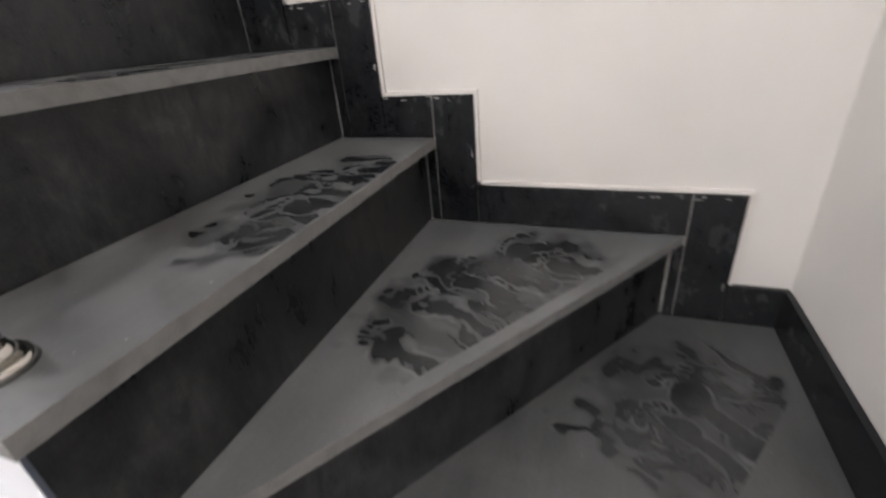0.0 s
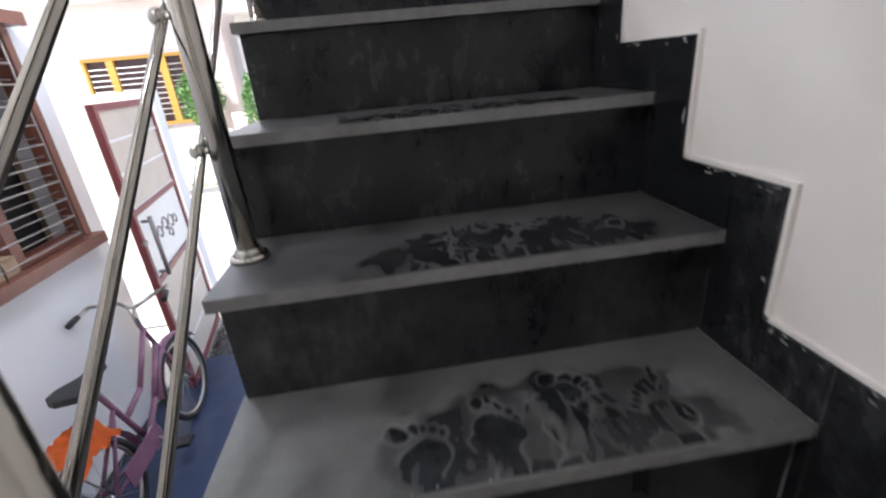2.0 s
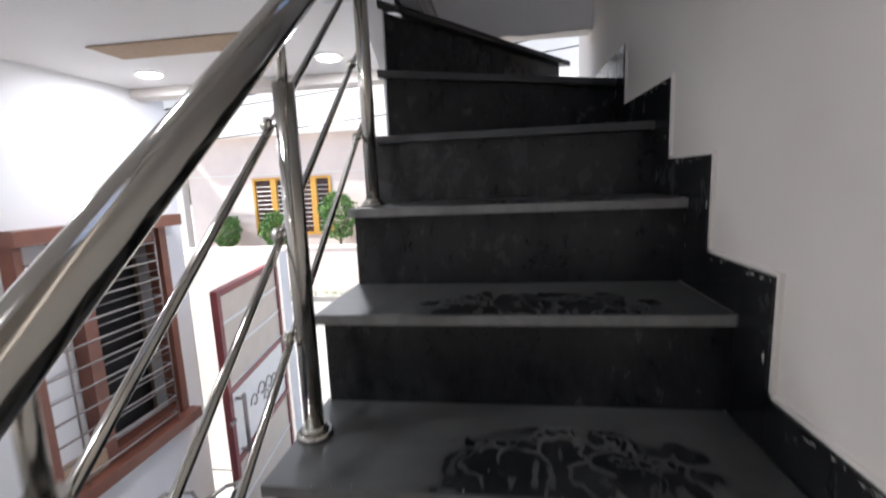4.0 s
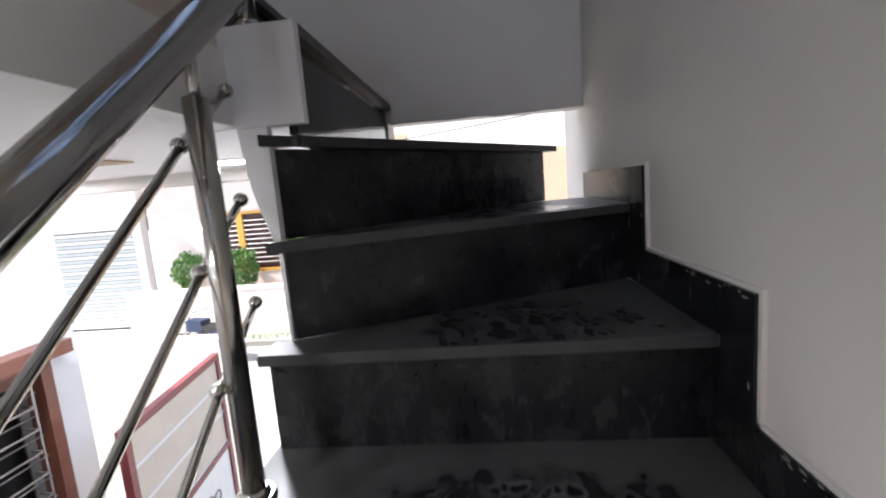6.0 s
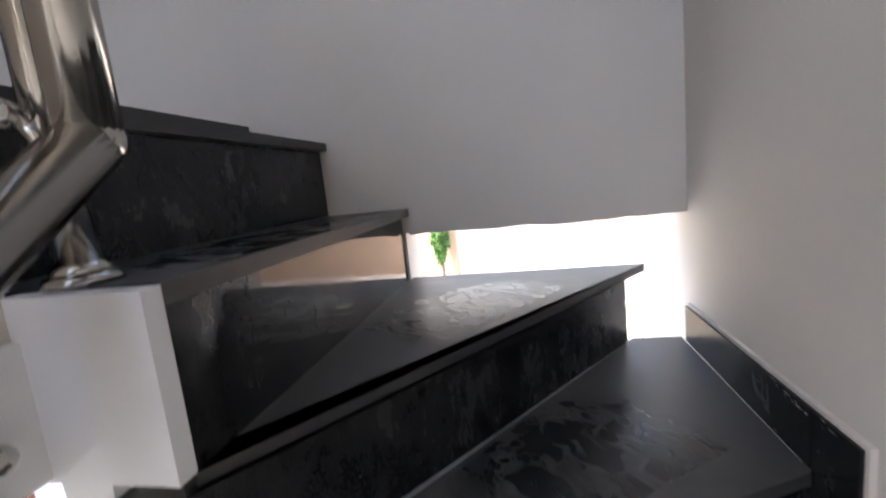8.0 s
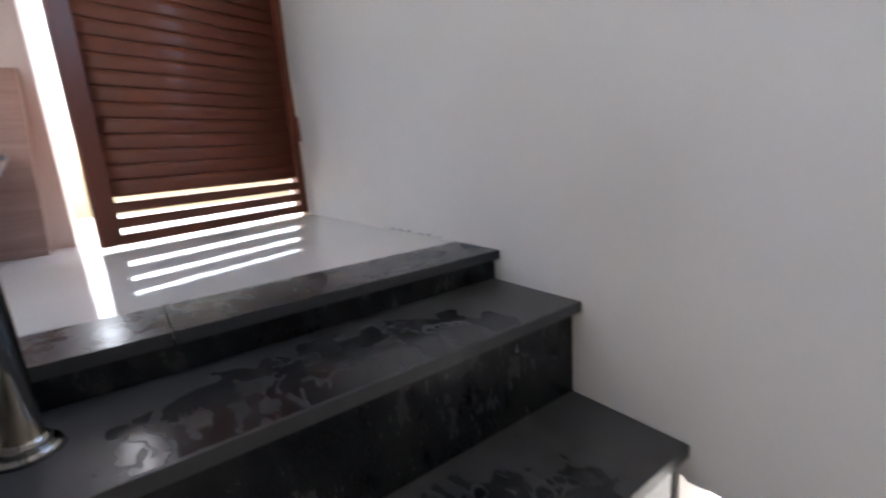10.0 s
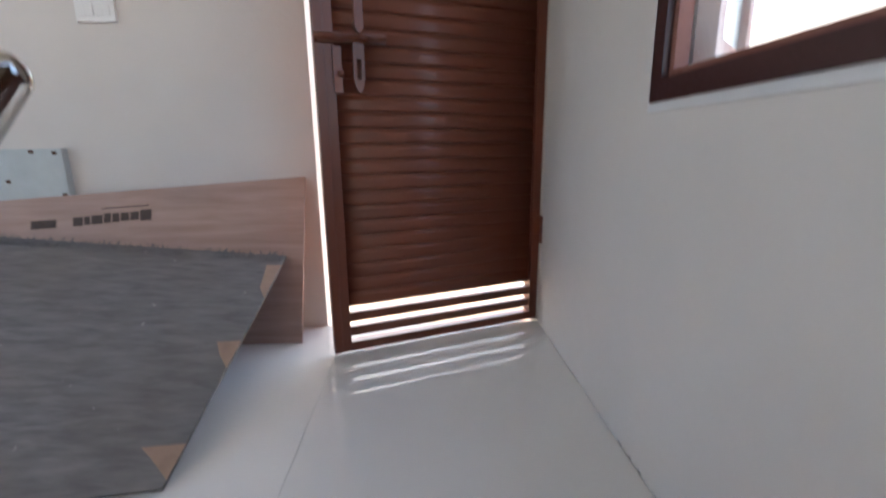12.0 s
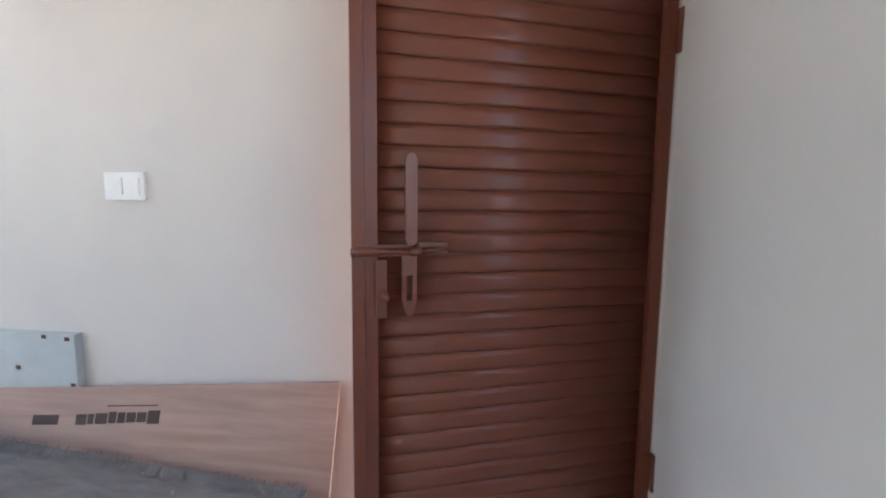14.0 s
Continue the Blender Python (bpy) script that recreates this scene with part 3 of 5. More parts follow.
for k in range(2, 10):
    for q in range(9):
        x = rg.uniform(-0.82, -0.03)
        smear((x, ends[k] + rg.uniform(0.004, 0.02), k * R + 0.0006), (1, 0, 0), (0, 1, 0), rg.uniform(0.0015, 0.004), rg.uniform(0.001, 0.003))
me = bpy.data.meshes.new("paint_fleck")
me.from_pydata(verts, [], faces)
me.materials.append(M_GROUT)
fl = new("paint_fleck", me)
fl.parent = stairs
tagged(fl, "white paint and mortar flecks", kind="stuff")
# cream plaster built up round the skirting tiles
for k in range(1, 11):
    bm = bmesh.new()
    far = (ends[k + 1] - AH) if k < 10 else WY - 0.01
    box(bm, -0.008, 0.001, ends[k] - AH - 0.009, ends[k] - AH - 0.0008, (k - 1) * R + SK, k * R + SK + 0.008)
    box(bm, -0.008, 0.001, ends[k] - AH - 0.0006, far - 0.001, k * R + SK + 0.0004, k * R + SK + 0.008)
    soften(bm, 0.003, 2)
    part("plaster_bead", bm, M_WALL, stairs)
# ragged plaster edge under the street wall
bm = bmesh.new()
prev = None
for q in range(60):
    x = -0.735 + 0.735 * q / 59
    z = 2.415 - 0.004 - 0.011 * abs(noise.noise((x * 9, 0.3, 0.7)))
    row = [bm.verts.new((x, y, zz)) for y, zz in ((WY + 0.002, 2.417), (WY + 0.002, z), (WY + 0.03, z), (WY + 0.03, 2.417))]
    if prev:
        for e in range(3):
            bm.faces.new((prev[e], prev[e + 1], row[e + 1], row[e]))
    prev = row
part("plaster_lip", bm, M_WALL, stairs)

# ---- railing of the main flight ----
rail = thing("stair_railing", "polished stainless steel railing on the open side", "railing")
RX, KX = -0.815, -0.848


def hand_z(y):
    return 1.622 + 0.834 * (y - 0.60)


def post(parent, x, y, z, knobs, side, sleeve=0.655, top=None):
    """A railing post: flange, thick sleeve, thin rod above it and knobs that hold the bars."""
    bm = bmesh.new()
    tube(bm, (x, y, z + 0.016), (x, y, z + sleeve), 0.019, 20)
    p = part("post", bm, M_STEEL, parent)
    bm = bmesh.new()
    tube(bm, (x, y, z + 0.0005), (x, y, z + 0.010), 0.036, 24, 0.032)
    tube(bm, (x, y, z + 0.010), (x, y, z + 0.022), 0.028, 24, 0.021)
    part("flange", bm, M_STEEL, p)
    bm = bmesh.new()
    tube(bm, (x, y, z + sleeve - 0.02), (x, y, top), 0.0095, 14)
    part("rod", bm, M_STEEL, p)
    for h in knobs:
        bm = bmesh.new()
        tube(bm, (x, y, z + h), (x + side[0] * 0.036, y + side[1] * 0.036, z + h), 0.006, 10)
        ball(bm, (x + side[0] * 0.036, y + side[1] * 0.036, z + h), 0.0135)
        part("knob", bm, M_STEEL, p)


POSTS = {2: 0.10, 4: 0.60, 6: 1.08, 8: 1.57}
HEIGHTS = (0.195, 0.392, 0.588)
UPPER = (0.16, 0.36, 0.555)
for k, y in POSTS.items():
    post(rail, RX if k > 2 else -0.84, y, k * R, HEIGHTS, (-1, 0), top=hand_z(y) - 0.015)
for h in HEIGHTS:
    bm = bmesh.new()
    z = 8 * R + h
    tube(bm, (KX, 0.02, 2 * R + h - 0.86 * 0.11), (KX, 0.13, 2 * R + h), 0.0075, 10)
    tube(bm, (KX, 0.13, 2 * R + h), (KX, 1.57, z), 0.0075, 10)
    tube(bm, (KX, 1.57, z), (KX, 1.712, z + 0.108), 0.0075, 10)
    ball(bm, (KX, 1.715, z + 0.11), 0.0135)
    part("bar", bm, M_STEEL, rail)
bm = bmesh.new()
HX, HY = -0.77, 1.79
tube(bm, (-0.812, -0.02, hand_z(-0.02)), (HX, HY, hand_z(HY)), 0.027, 22)
ball(bm, (-0.812, -0.02, hand_z(-0.02)), 0.027, 18)
ball(bm, (HX, HY, hand_z(HY)), 0.0275, 18)
tube(bm, (HX, HY, hand_z(HY)), (HX, HY, 3.037), 0.026, 22)
ball(bm, (HX, HY, 3.037), 0.0265, 18)
tube(bm, (HX, HY, 3.037), (-1.25, 1.79, 3.55), 0.026, 22)
ball(bm, (-1.25, 1.79, 3.55), 0.0265, 18)
tube(bm, (-1.25, 1.79, 3.55), (-1.25, -0.72, 3.55), 0.026, 22)
part("handrail", bm, M_STEEL, rail)
post(rail, -0.838, 1.812, 12 * R, UPPER, (0, -1), sleeve=0.605, top=3.094)
post(rail, -1.093, 1.818, 13 * R, UPPER, (0, -1), sleeve=0.623, top=3.36)
post(rail, -1.10, 1.69, 2.97, (0.2,), (0, 1), sleeve=0.40, top=3.54)
for h in UPPER:
    bm = bmesh.new()
    tube(bm, (-0.80, 1.774, 12 * R + h - 0.03), (-0.83, 1.776, 12 * R + h), 0.0062, 10)
    tube(bm, (-0.83, 1.776, 12 * R + h), (-1.093, 1.782, 13 * R + h), 0.0062, 10)
    part("bar", bm, M_STEEL, rail)

# ---- landing: floor tiles ----
deck = thing("floor_landing", "glossy white vitrified tile floor of the landing", "floor", kind="structure")
bm = bmesh.new()
box(bm, WEST + 0.002, -1.356, BACK + 0.002, WY - 0.002, DECK - 0.0115, DECK - 0.0012)
part("joint_bed", bm, M_OFFGROUT, deck)
ys = [BACK + 0.002, -0.515, 0.085, 0.685, 1.285, 1.885, WY - 0.002]
for j in range(6):
    bm = bmesh.new()
    box(bm, WEST + 0.002, -1.3555, ys[j] + 0.0007, ys[j + 1] - 0.0007, DECK - 0.001, DECK)
    part("tile", bm, M_TILE, deck)
    if j < 5:
        bm = bmesh.new()
        box(bm, -1.354, -0.885, ys[j] + 0.0007, min(ys[j + 1], 1.598) - 0.0007, DECK - 0.001, DECK)
        part("tile", bm, M_TILE, deck)

# broken plaster at the foot of the street wall
rg = random.Random(5)
for q in range(6):
    x = -1.70 + 0.055 * q + rg.uniform(-0.012, 0.012)
    bm = bmesh.new()
    h = rg.uniform(0.002, 0.006)
    ring = [bm.verts.new((x + rg.uniform(0.006, 0.014) * math.cos(a), WY - 0.0008, DECK + 0.001 + h * (0.5 + 0.5 * math.sin(a)))) for a in (0.3, 1.2, 2.0, 2.9, 3.6, 4.6, 5.6)]
    bm.faces.new(ring)
    bmesh.ops.solidify(bm, geom=bm.faces[:], thickness=0.0006)
    part("plaster_chip", bm, M_GROUT, deck)

# ---- landing door ----
ang = math.atan2(1.882 - 2.657, -2.229 + 2.512)
DW = 0.825
door = thing("door_1", "brown enamelled steel louvre door standing ajar", "door", kind="structure", at=(-2.505, 2.655, DECK + 0.012))
door.rotation_euler = (0, 0, ang)
DH = 2.03
bm = bmesh.new()
for b in ((0, 0.035, 0, 0.04, 0, DH), (DW - 0.028, DW, 0, 0.04, 0, DH), (DW - 0.058, DW - 0.029, 0, 0.036, 0, DH), (0.035, DW - 0.058, 0, 0.04, 0, 0.034), (0.035, DW - 0.058, 0, 0.04, DH - 0.04, DH)):
    box(bm, b[0], b[1], b[2] - 0.02, b[3] - 0.02, b[4], b[5])
soften(bm, 0.004)
part("door_frame", bm, M_DOOR, door)
PITCH = 0.05
Z0 = 0.162
bm = bmesh.new()
box(bm, 0.034, DW - 0.059, -0.006, -0.002, Z0 - 0.004, DH - 0.03)
part("backing_sheet", bm, M_DOOR, door)
bm = bmesh.new()
prof = [(0.0, 0.0), (-0.004, 0.0008), (-0.005, 0.008), (-0.0056, 0.018), (-0.0048, 0.032), (-0.003, 0.049), (0.0, 0.0499)]
a = [bm.verts.new((0.034, -y, zz)) for y, zz in prof]
b = [bm.verts.new((DW - 0.059, -y, zz)) for y, zz in prof]
for q in range(len(prof)):
    f = bm.faces.new((a[q], a[(q + 1) % len(prof)], b[(q + 1) % len(prof)], b[q]))
    f.smooth = q in (1, 2, 3, 4)
bm.faces.new(a)
bm.faces.new(b[::-1])
slat = mesh_of("slat", bm, M_DOOR)
i = 0
while Z0 + (i + 1) * PITCH < DH - 0.03:
    ob = new("slat", slat)
    ob.parent, ob.location = door, (0, 0.0, Z0 + i * PITCH)
    i += 1
for z in (0.054, 0.107):
    bm = bmesh.new()
    box(bm, 0.034, DW - 0.059, -0.006, 0.014, z, z + 0.034)
    soften(bm, 0.004)
    part("slat", bm, M_DOOR, door)
LX = DW
bm = bmesh.new()
tube(bm, (LX + 0.004, 0.044, 1.022), (LX - 0.13, 0.044, 1.022), 0.009, 14)
tube(bm, (LX - 0.13, 0.044, 1.022), (LX - 0.155, 0.044, 1.022), 0.0115, 14)
tube(bm, (LX - 0.155, 0.044, 1.022), (LX - 0.215, 0.044, 1.026), 0.007, 14)
box(bm, LX - 0.218, LX - 0.15, 0.019, 0.036, 1.012, 1.040)
box(bm, LX - 0.13, LX - 0.012, 0.019, 0.036, 1.010, 1.036)
part("bolt", bm, M_DOOR, door, "round sliding bolt painted brown")
bm = bmesh.new()
out = [(-0.142, 1.045), (-0.132, 1.036), (-0.122, 1.036), (-0.116, 1.05), (-0.116, 1.225), (-0.122, 1.238), (-0.134, 1.24), (-0.142, 1.228)]
lo = [bm.verts.new((LX + x, 0.046, z)) for x, z in out]
hi = [bm.verts.new((LX + x, 0.060, z)) for x, z in out]
bm.faces.new(lo)
bm.faces.new(hi[::-1])
for q in range(8):
    bm.faces.new((lo[q], lo[(q + 1) % 8], hi[(q + 1) % 8], hi[q]))
box(bm, LX - 0.138, LX - 0.120, 0.016, 0.048, 1.05, 1.075)
box(bm, LX - 0.138, LX - 0.120, 0.016, 0.048, 1.20, 1.225)
soften(bm, 0.003, 2)
part("pull_handle", bm, M_DOOR, door, "flat brown pull handle")
bm = bmesh.new()
for x0, x1, z0, z1 in ((-0.146, -0.112, 0.965, 1.012), (-0.146, -0.136, 0.905, 0.965), (-0.122, -0.112, 0.905, 0.965)):
    box(bm, LX + x0, LX + x1, 0.022, 0.036, z0, z1)
tip = [(-0.146, 0.905), (-0.112, 0.905), (-0.120, 0.875), (-0.129, 0.866), (-0.138, 0.875)]
lo = [bm.verts.new((LX + x, 0.022, z)) for x, z in tip]
hi = [bm.verts.new((LX + x, 0.036, z)) for x, z in tip]
bm.faces.new(lo)
bm.faces.new(hi[::-1])
for q in range(5):
    bm.faces.new((lo[q], lo[(q + 1) % 5], hi[(q + 1) % 5], hi[q]))
part("hasp", bm, M_DOOR, door, "slotted brown hasp with pointed end")
bm = bmesh.new()
box(bm, LX - 0.078, LX - 0.052, 0.018, 0.026, 0.865, 1.0)
soften(bm, 0.003, 2)
tube(bm, (LX - 0.072, 0.026, 0.925), (LX - 0.072, 0.048, 0.925), 0.006, 10)
ball(bm, (LX - 0.072, 0.048, 0.918), 0.009, 10)
part("latch_plate", bm, M_DOOR, door)
for z in (0.32, 1.52):
    bm = bmesh.new()
    tube(bm, (-0.010, 0.030, z), (-0.010, 0.030, z + 0.11), 0.012, 12)
    box(bm, -0.008, 0.03, 0.020, 0.024, z, z + 0.11)
    part("hinge", bm, M_DOOR, door)

# ---- things on the landing ----
bm = bmesh.new()
box(bm, 0, 0.012, 1.03, 1.16, 3.908, 3.99)
soften(bm, 0.003)
plate = thing("switch_plate", "white plastic switch plate on the landing wall", "switch", at=(WEST + 0.0005, 0, 0))
part("plate", bm, M_PLASTIC, plate)
for y0, y1 in ((1.045, 1.09), (1.10, 1.145)):
    bm = bmesh.new()
    box(bm, 0.010, 0.0155, y0, y1, 3.925, 3.973)
    soften(bm, 0.002, 1)
    part("switch_module", bm, M_PLASTIC, plate)

# ---- landing window ----
def frame_rect(bm, x0, x1, z0, z1, y0, y1, w):
    """A rectangular frame of four bars in an X-Z plane."""
    box(bm, x0, x0 + w, y0, y1, z0, z1)
    box(bm, x1 - w, x1, y0, y1, z0, z1)
    box(bm, x0 + w, x1 - w, y0, y1, z0, z0 + w)
    box(bm, x0 + w, x1 - w, y0, y1, z1 - w, z1)


win = thing("window_1", "dark red-brown window with one shutter swung outwards", "window", kind="structure")
bm = bmesh.new()
frame_rect(bm, W_L, W_R, W_B, W_T, WY - 0.012, WY + 0.002, 0.04)
soften(bm, 0.004)
part("window_frame", bm, M_DARKWOOD, win)
bm = bmesh.new()
frame_rect(bm, W_L - 0.018, W_R + 0.018, W_B - 0.018, W_T + 0.018, WY - 0.004, WY + 0.001, 0.02)
part("plaster_margin", bm, M_WHITE, win, "white painted margin round the frame")
bm = bmesh.new()
frame_rect(bm, W_L + 0.028, W_R - 0.028, W_B + 0.028, W_T - 0.028, WY + 0.0025, WY + 0.03, 0.026)
soften(bm, 0.003)
part("inner_rebate", bm, M_REDWOOD, win)
bm = bmesh.new()
box(bm, W_L, W_R, WY + 0.101, WY + 0.16, W_B - 0.02, W_B + 0.03)
part("window_sill", bm, M_WHITE, win)
# the shutter, hinged on the far jamb and swung out past square
shut = new("shutter")
shut.parent = win
shut.location, shut.rotation_euler = (W_L + 0.066, WY + 0.05, 0), (0, 0, radians(136))
bm = bmesh.new()
frame_rect(bm, 0, 0.34, W_B + 0.06, W_T - 0.06, -0.018, 0.018, 0.05)
soften(bm, 0.003)
part("shutter_frame", bm, M_WASHED, shut, "red-brown wood smeared with whitewash")
bm = bmesh.new()
box(bm, 0.05, 0.29, -0.003, 0.003, W_B + 0.11, W_T - 0.11)
pane = part("pane", bm, M_DUSTYGLASS, shut)
pane.visible_shadow = False


# ---- boards left on the landing ----
def sheet(corners, thick):
    """A thin board on four corners, in order."""
    c = [Vector(p) for p in corners]
    n = (c[1] - c[0]).cross(c[3] - c[0]).normalized() * thick
    bm = bmesh.new()
    a = [bm.verts.new(p) for p in c]
    b = [bm.verts.new(p + n) for p in c]
    bm.faces.new(a[::-1])
    bm.faces.new(b)
    for i in range(4):
        bm.faces.new((a[i], a[(i + 1) % 4], b[(i + 1) % 4], b[i]))
    return bm


ply = thing("plywood_sheet", "brown printed plywood sheet leaning on the wall", "board")
PT, PB = Vector((WEST + 0.012, 1.76, 3.372)), Vector((WEST + 0.16, 1.74, DECK + 0.002))
ply_l = Vector((0.0, -1.75, 0.0)) - (PT - PB).normalized() * 0.118
part("board", sheet([PB + Vector((0, -1.75, 0.0)), PB, PT, PT + ply_l], 0.008), M_PLY, ply)
# upside-down print near the top edge, as plain bars
up = (PT - PB).normalized()
along = ply_l.normalized()
out = up.cross(Vector((0, 1, 0)))
out = out if out.x > 0 else -out
for s0, s1, h0, h1 in ((0.56, 0.60, 0.115, 0.075), (0.605, 0.635, 0.11, 0.08), (0.64, 0.67, 0.11, 0.08), (0.675, 0.70, 0.112, 0.08), (0.705, 0.73, 0.112, 0.078),
                       (0.735, 0.775, 0.114, 0.082), (0.78, 0.80, 0.114, 0.084), (0.805, 0.84, 0.116, 0.084), (0.57, 0.74, 0.062, 0.058), (0.90, 0.99, 0.115, 0.085)):
    base = PT + out * 0.0095
    q = [base + along * s0 - up * h0, base + along * s1 - up * h0, base + along * s1 - up * h1, base + along * s0 - up * h1]
    part("print_mark", sheet(q, 0.0006), M_PRINT, ply)

lean = thing("dark_sheet", "worn dark grey sheet lying aslant against plywood", "board")
part("board", sheet([(-1.60, 1.635, DECK + 0.004), (-2.375, 1.695, 3.085), (-2.37, -0.10, 3.25), (-1.38, -0.10, DECK + 0.004)], 0.009), M_SHEET, lean)
for y0, a0, a1, w in ((1.63, 0.72, 0.93, 0.045), (1.635, 0.38, 0.50, 0.06), (1.63, 0.02, 0.12, 0.09)):
    p0, p1 = Vector((-1.60, 1.637, DECK + 0.004)), Vector((-2.375, 1.697, 3.085))
    d = p1 - p0
    nn = Vector((0.327, 0, 0.93)) * 0.0098
    q = [p0 + d * a0 + nn, p0 + d * a1 + nn, p0 + d * (a1 - 0.02) + nn + Vector((0, -w, 0.012)), p0 + d * (a0 + 0.05) + nn + Vector((0, -w * 0.6, 0.008))]
    part("torn_patch", sheet(q, 0.001), M_TORN, lean)

# frayed fibres along the sheet's top edge
rg = random.Random(14)
verts, faces = [], []
e0, e1 = Vector((-2.372, 1.69, 3.096)), Vector((-2.366, -0.10, 3.261))
for q in range(150):
    p = e0.lerp(e1, rg.random()) + Vector((0.006, 0, 0))
    w = Vector((0, rg.uniform(0.002, 0.006), 0))
    tip = Vector((rg.uniform(-0.006, 0.004), rg.uniform(-0.012, 0.012), rg.uniform(0.003, 0.015)))
    foot = Vector((0.03, rg.uniform(-0.01, 0.01), -0.012))
    k = len(verts)
    verts += [p + foot - w, p + foot + w, p + tip + w * 0.3, p + tip - w * 0.3]
    faces.append((k, k + 1, k + 2, k + 3))
me = bpy.data.meshes.new("frayed_edge")
me.from_pydata(verts, [], faces)
me.materials.append(M_SHEET)
fray = new("frayed_edge", me)
fray.parent = lean
tagged(fray, "ragged dark fibres", kind="stuff")

bm = bmesh.new()
box(bm, WEST + 0.001, WEST + 0.03, 0.575, 0.905, 3.30, 3.485)
soften(bm, 0.004)
panel = thing("metal_box_lid", "pale blue-grey metal box lid on the board's edge", "box", bm=bm, material=M_LID)
for y, z in ((0.59, 3.47), (0.88, 3.47), (0.89, 3.32), (0.80, 3.475), (0.70, 3.37)):
    bm = bmesh.new()
    box(bm, WEST + 0.030, WEST + 0.0315, y - 0.008, y + 0.008, z - 0.006, z + 0.006)
    part("rust_spot", bm, M_RUST, panel)

# ---- carport: house wall and bay window ----
V_S, V_N, V_B, V_T, V_X = 1.862, 2.775, 0.265, 1.585, -2.438
G_N = 2.61                     # end of the bars
block("wall_house", "white plastered house wall beside the carport", M_WALL_COOL,
      (HOUSE - 0.2, HOUSE, BACK, V_S + 0.05, GROUND, 2.44), (HOUSE - 0.2, HOUSE, V_N - 0.02, 2.92, GROUND, 2.44),
      (HOUSE - 0.2, HOUSE, V_S + 0.05, V_N - 0.02, GROUND, V_B + 0.05), (HOUSE - 0.2, HOUSE, V_S + 0.05, V_N - 0.02, V_T - 0.05, 2.44))
bay = thing("window_2", "red-brown bay window with horizontal steel bars", "window", kind="structure")
for name, b in (("side_board", (HOUSE + 0.001, V_X, V_S, V_S + 0.035, V_B, V_T)), ("top_board", (HOUSE + 0.001, V_X + 0.03, V_S - 0.01, V_N + 0.03, V_T - 0.065, V_T)),
                ("bottom_board", (HOUSE + 0.001, V_X + 0.015, V_S, V_N + 0.01, V_B, V_B + 0.035)), 
                ("sill_ledge", (V_X - 0.05, V_X + 0.02, V_S + 0.036, V_N, V_B + 0.036, V_B + 0.07)),
                ("mullion", (HOUSE - 0.07, HOUSE + 0.01, 2.17, 2.24, V_B + 0.05, V_T - 0.05)), ("jamb", (HOUSE - 0.07, HOUSE + 0.03, V_N - 0.075, V_N - 0.021, V_B + 0.05, V_T - 0.05)),
                ("head", (HOUSE - 0.07, HOUSE + 0.008, 2.241, V_N - 0.076, V_T - 0.15, V_T - 0.05)), ("foot", (HOUSE - 0.07, HOUSE + 0.008, 2.241, V_N - 0.076, V_B + 0.05, V_B + 0.11))):
    bm = bmesh.new()
    box(bm, *b)
    soften(bm, 0.004)
    part(name, bm, M_WOODFRAME, bay)
bm = bmesh.new()
box(bm, HOUSE - 0.11, HOUSE - 0.071, V_S + 0.051, 2.169, V_B + 0.051, V_T - 0.051)
part("reveal_panel", bm, M_WALL_COOL, bay, "white plastered reveal")
bm = bmesh.new()
box(bm, HOUSE - 0.069, HOUSE + 0.02, V_S + 0.052, 2.166, V_B + 0.052, V_B + 0.16)
part("reveal_foot", bm, M_TAN, bay, "tan painted foot of the reveal")
bm = bmesh.new()
tube(bm, (V_X - 0.006, G_N, V_B + 0.03), (V_X - 0.006, G_N, V_T - 0.05), 0.005, 8)
tube(bm, (V_X - 0.006, V_S + 0.15, V_B + 0.03), (V_X - 0.006, V_S + 0.15, V_T - 0.05), 0.005, 8)
part("grille_upright", bm, M_ROD, bay)
for i in range(11):
    z = V_B + 0.12 + i * 0.105
    bm = bmesh.new()
    tube(bm, (V_X - 0.006, V_S + 0.04, z), (V_X - 0.006, G_N, z), 0.0055, 8)
    tube(bm, (V_X - 0.006, G_N, z), (HOUSE + 0.002, G_N + 0.004, z), 0.0055, 8)
    part("bar", bm, M_ROD, bay)
    bm = bmesh.new()
    tube(bm, (HOUSE - 0.02, 2.241, z + 0.03), (HOUSE - 0.02, V_N - 0.076, z + 0.03), 0.005, 8)
    part("bar", bm, M_ROD, bay)
# the room behind the bars
block("room_wall", "dim room behind the barred window", M_TAN, (-4.6, -4.5, 0.2, 2.92, GROUND, 2.44), (-4.5, HOUSE - 0.2, 0.1, 0.2, GROUND, 2.44),
      (-4.5, HOUSE - 0.2, 2.82, 2.92, GROUND, 2.44), (-4.5, HOUSE - 0.2, 0.2, 2.82, 2.40, 2.44), (-4.5, HOUSE - 0.2, 0.2, 2.82, GROUND, GROUND + 0.05))
# near-black panel put behind the casement as the unlit room's shade
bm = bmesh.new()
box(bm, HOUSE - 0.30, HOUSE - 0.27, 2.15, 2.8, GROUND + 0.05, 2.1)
thing("room_shade_panel", "dark panel painting the shade in the dim room", "curtain", bm=bm, material=M_DARK)

# carport floor of dark stone tiles
cfloor = thing("floor_carport", "dark blue-grey polished stone carport floor", "floor", kind="structure")
bm = bmesh.new()
box(bm, HOUSE + 0.002, -0.002, BACK + 0.002, 4.0, GROUND - 0.03, GROUND - 0.004)
part("joint_bed", bm, M_GROUT, cfloor)
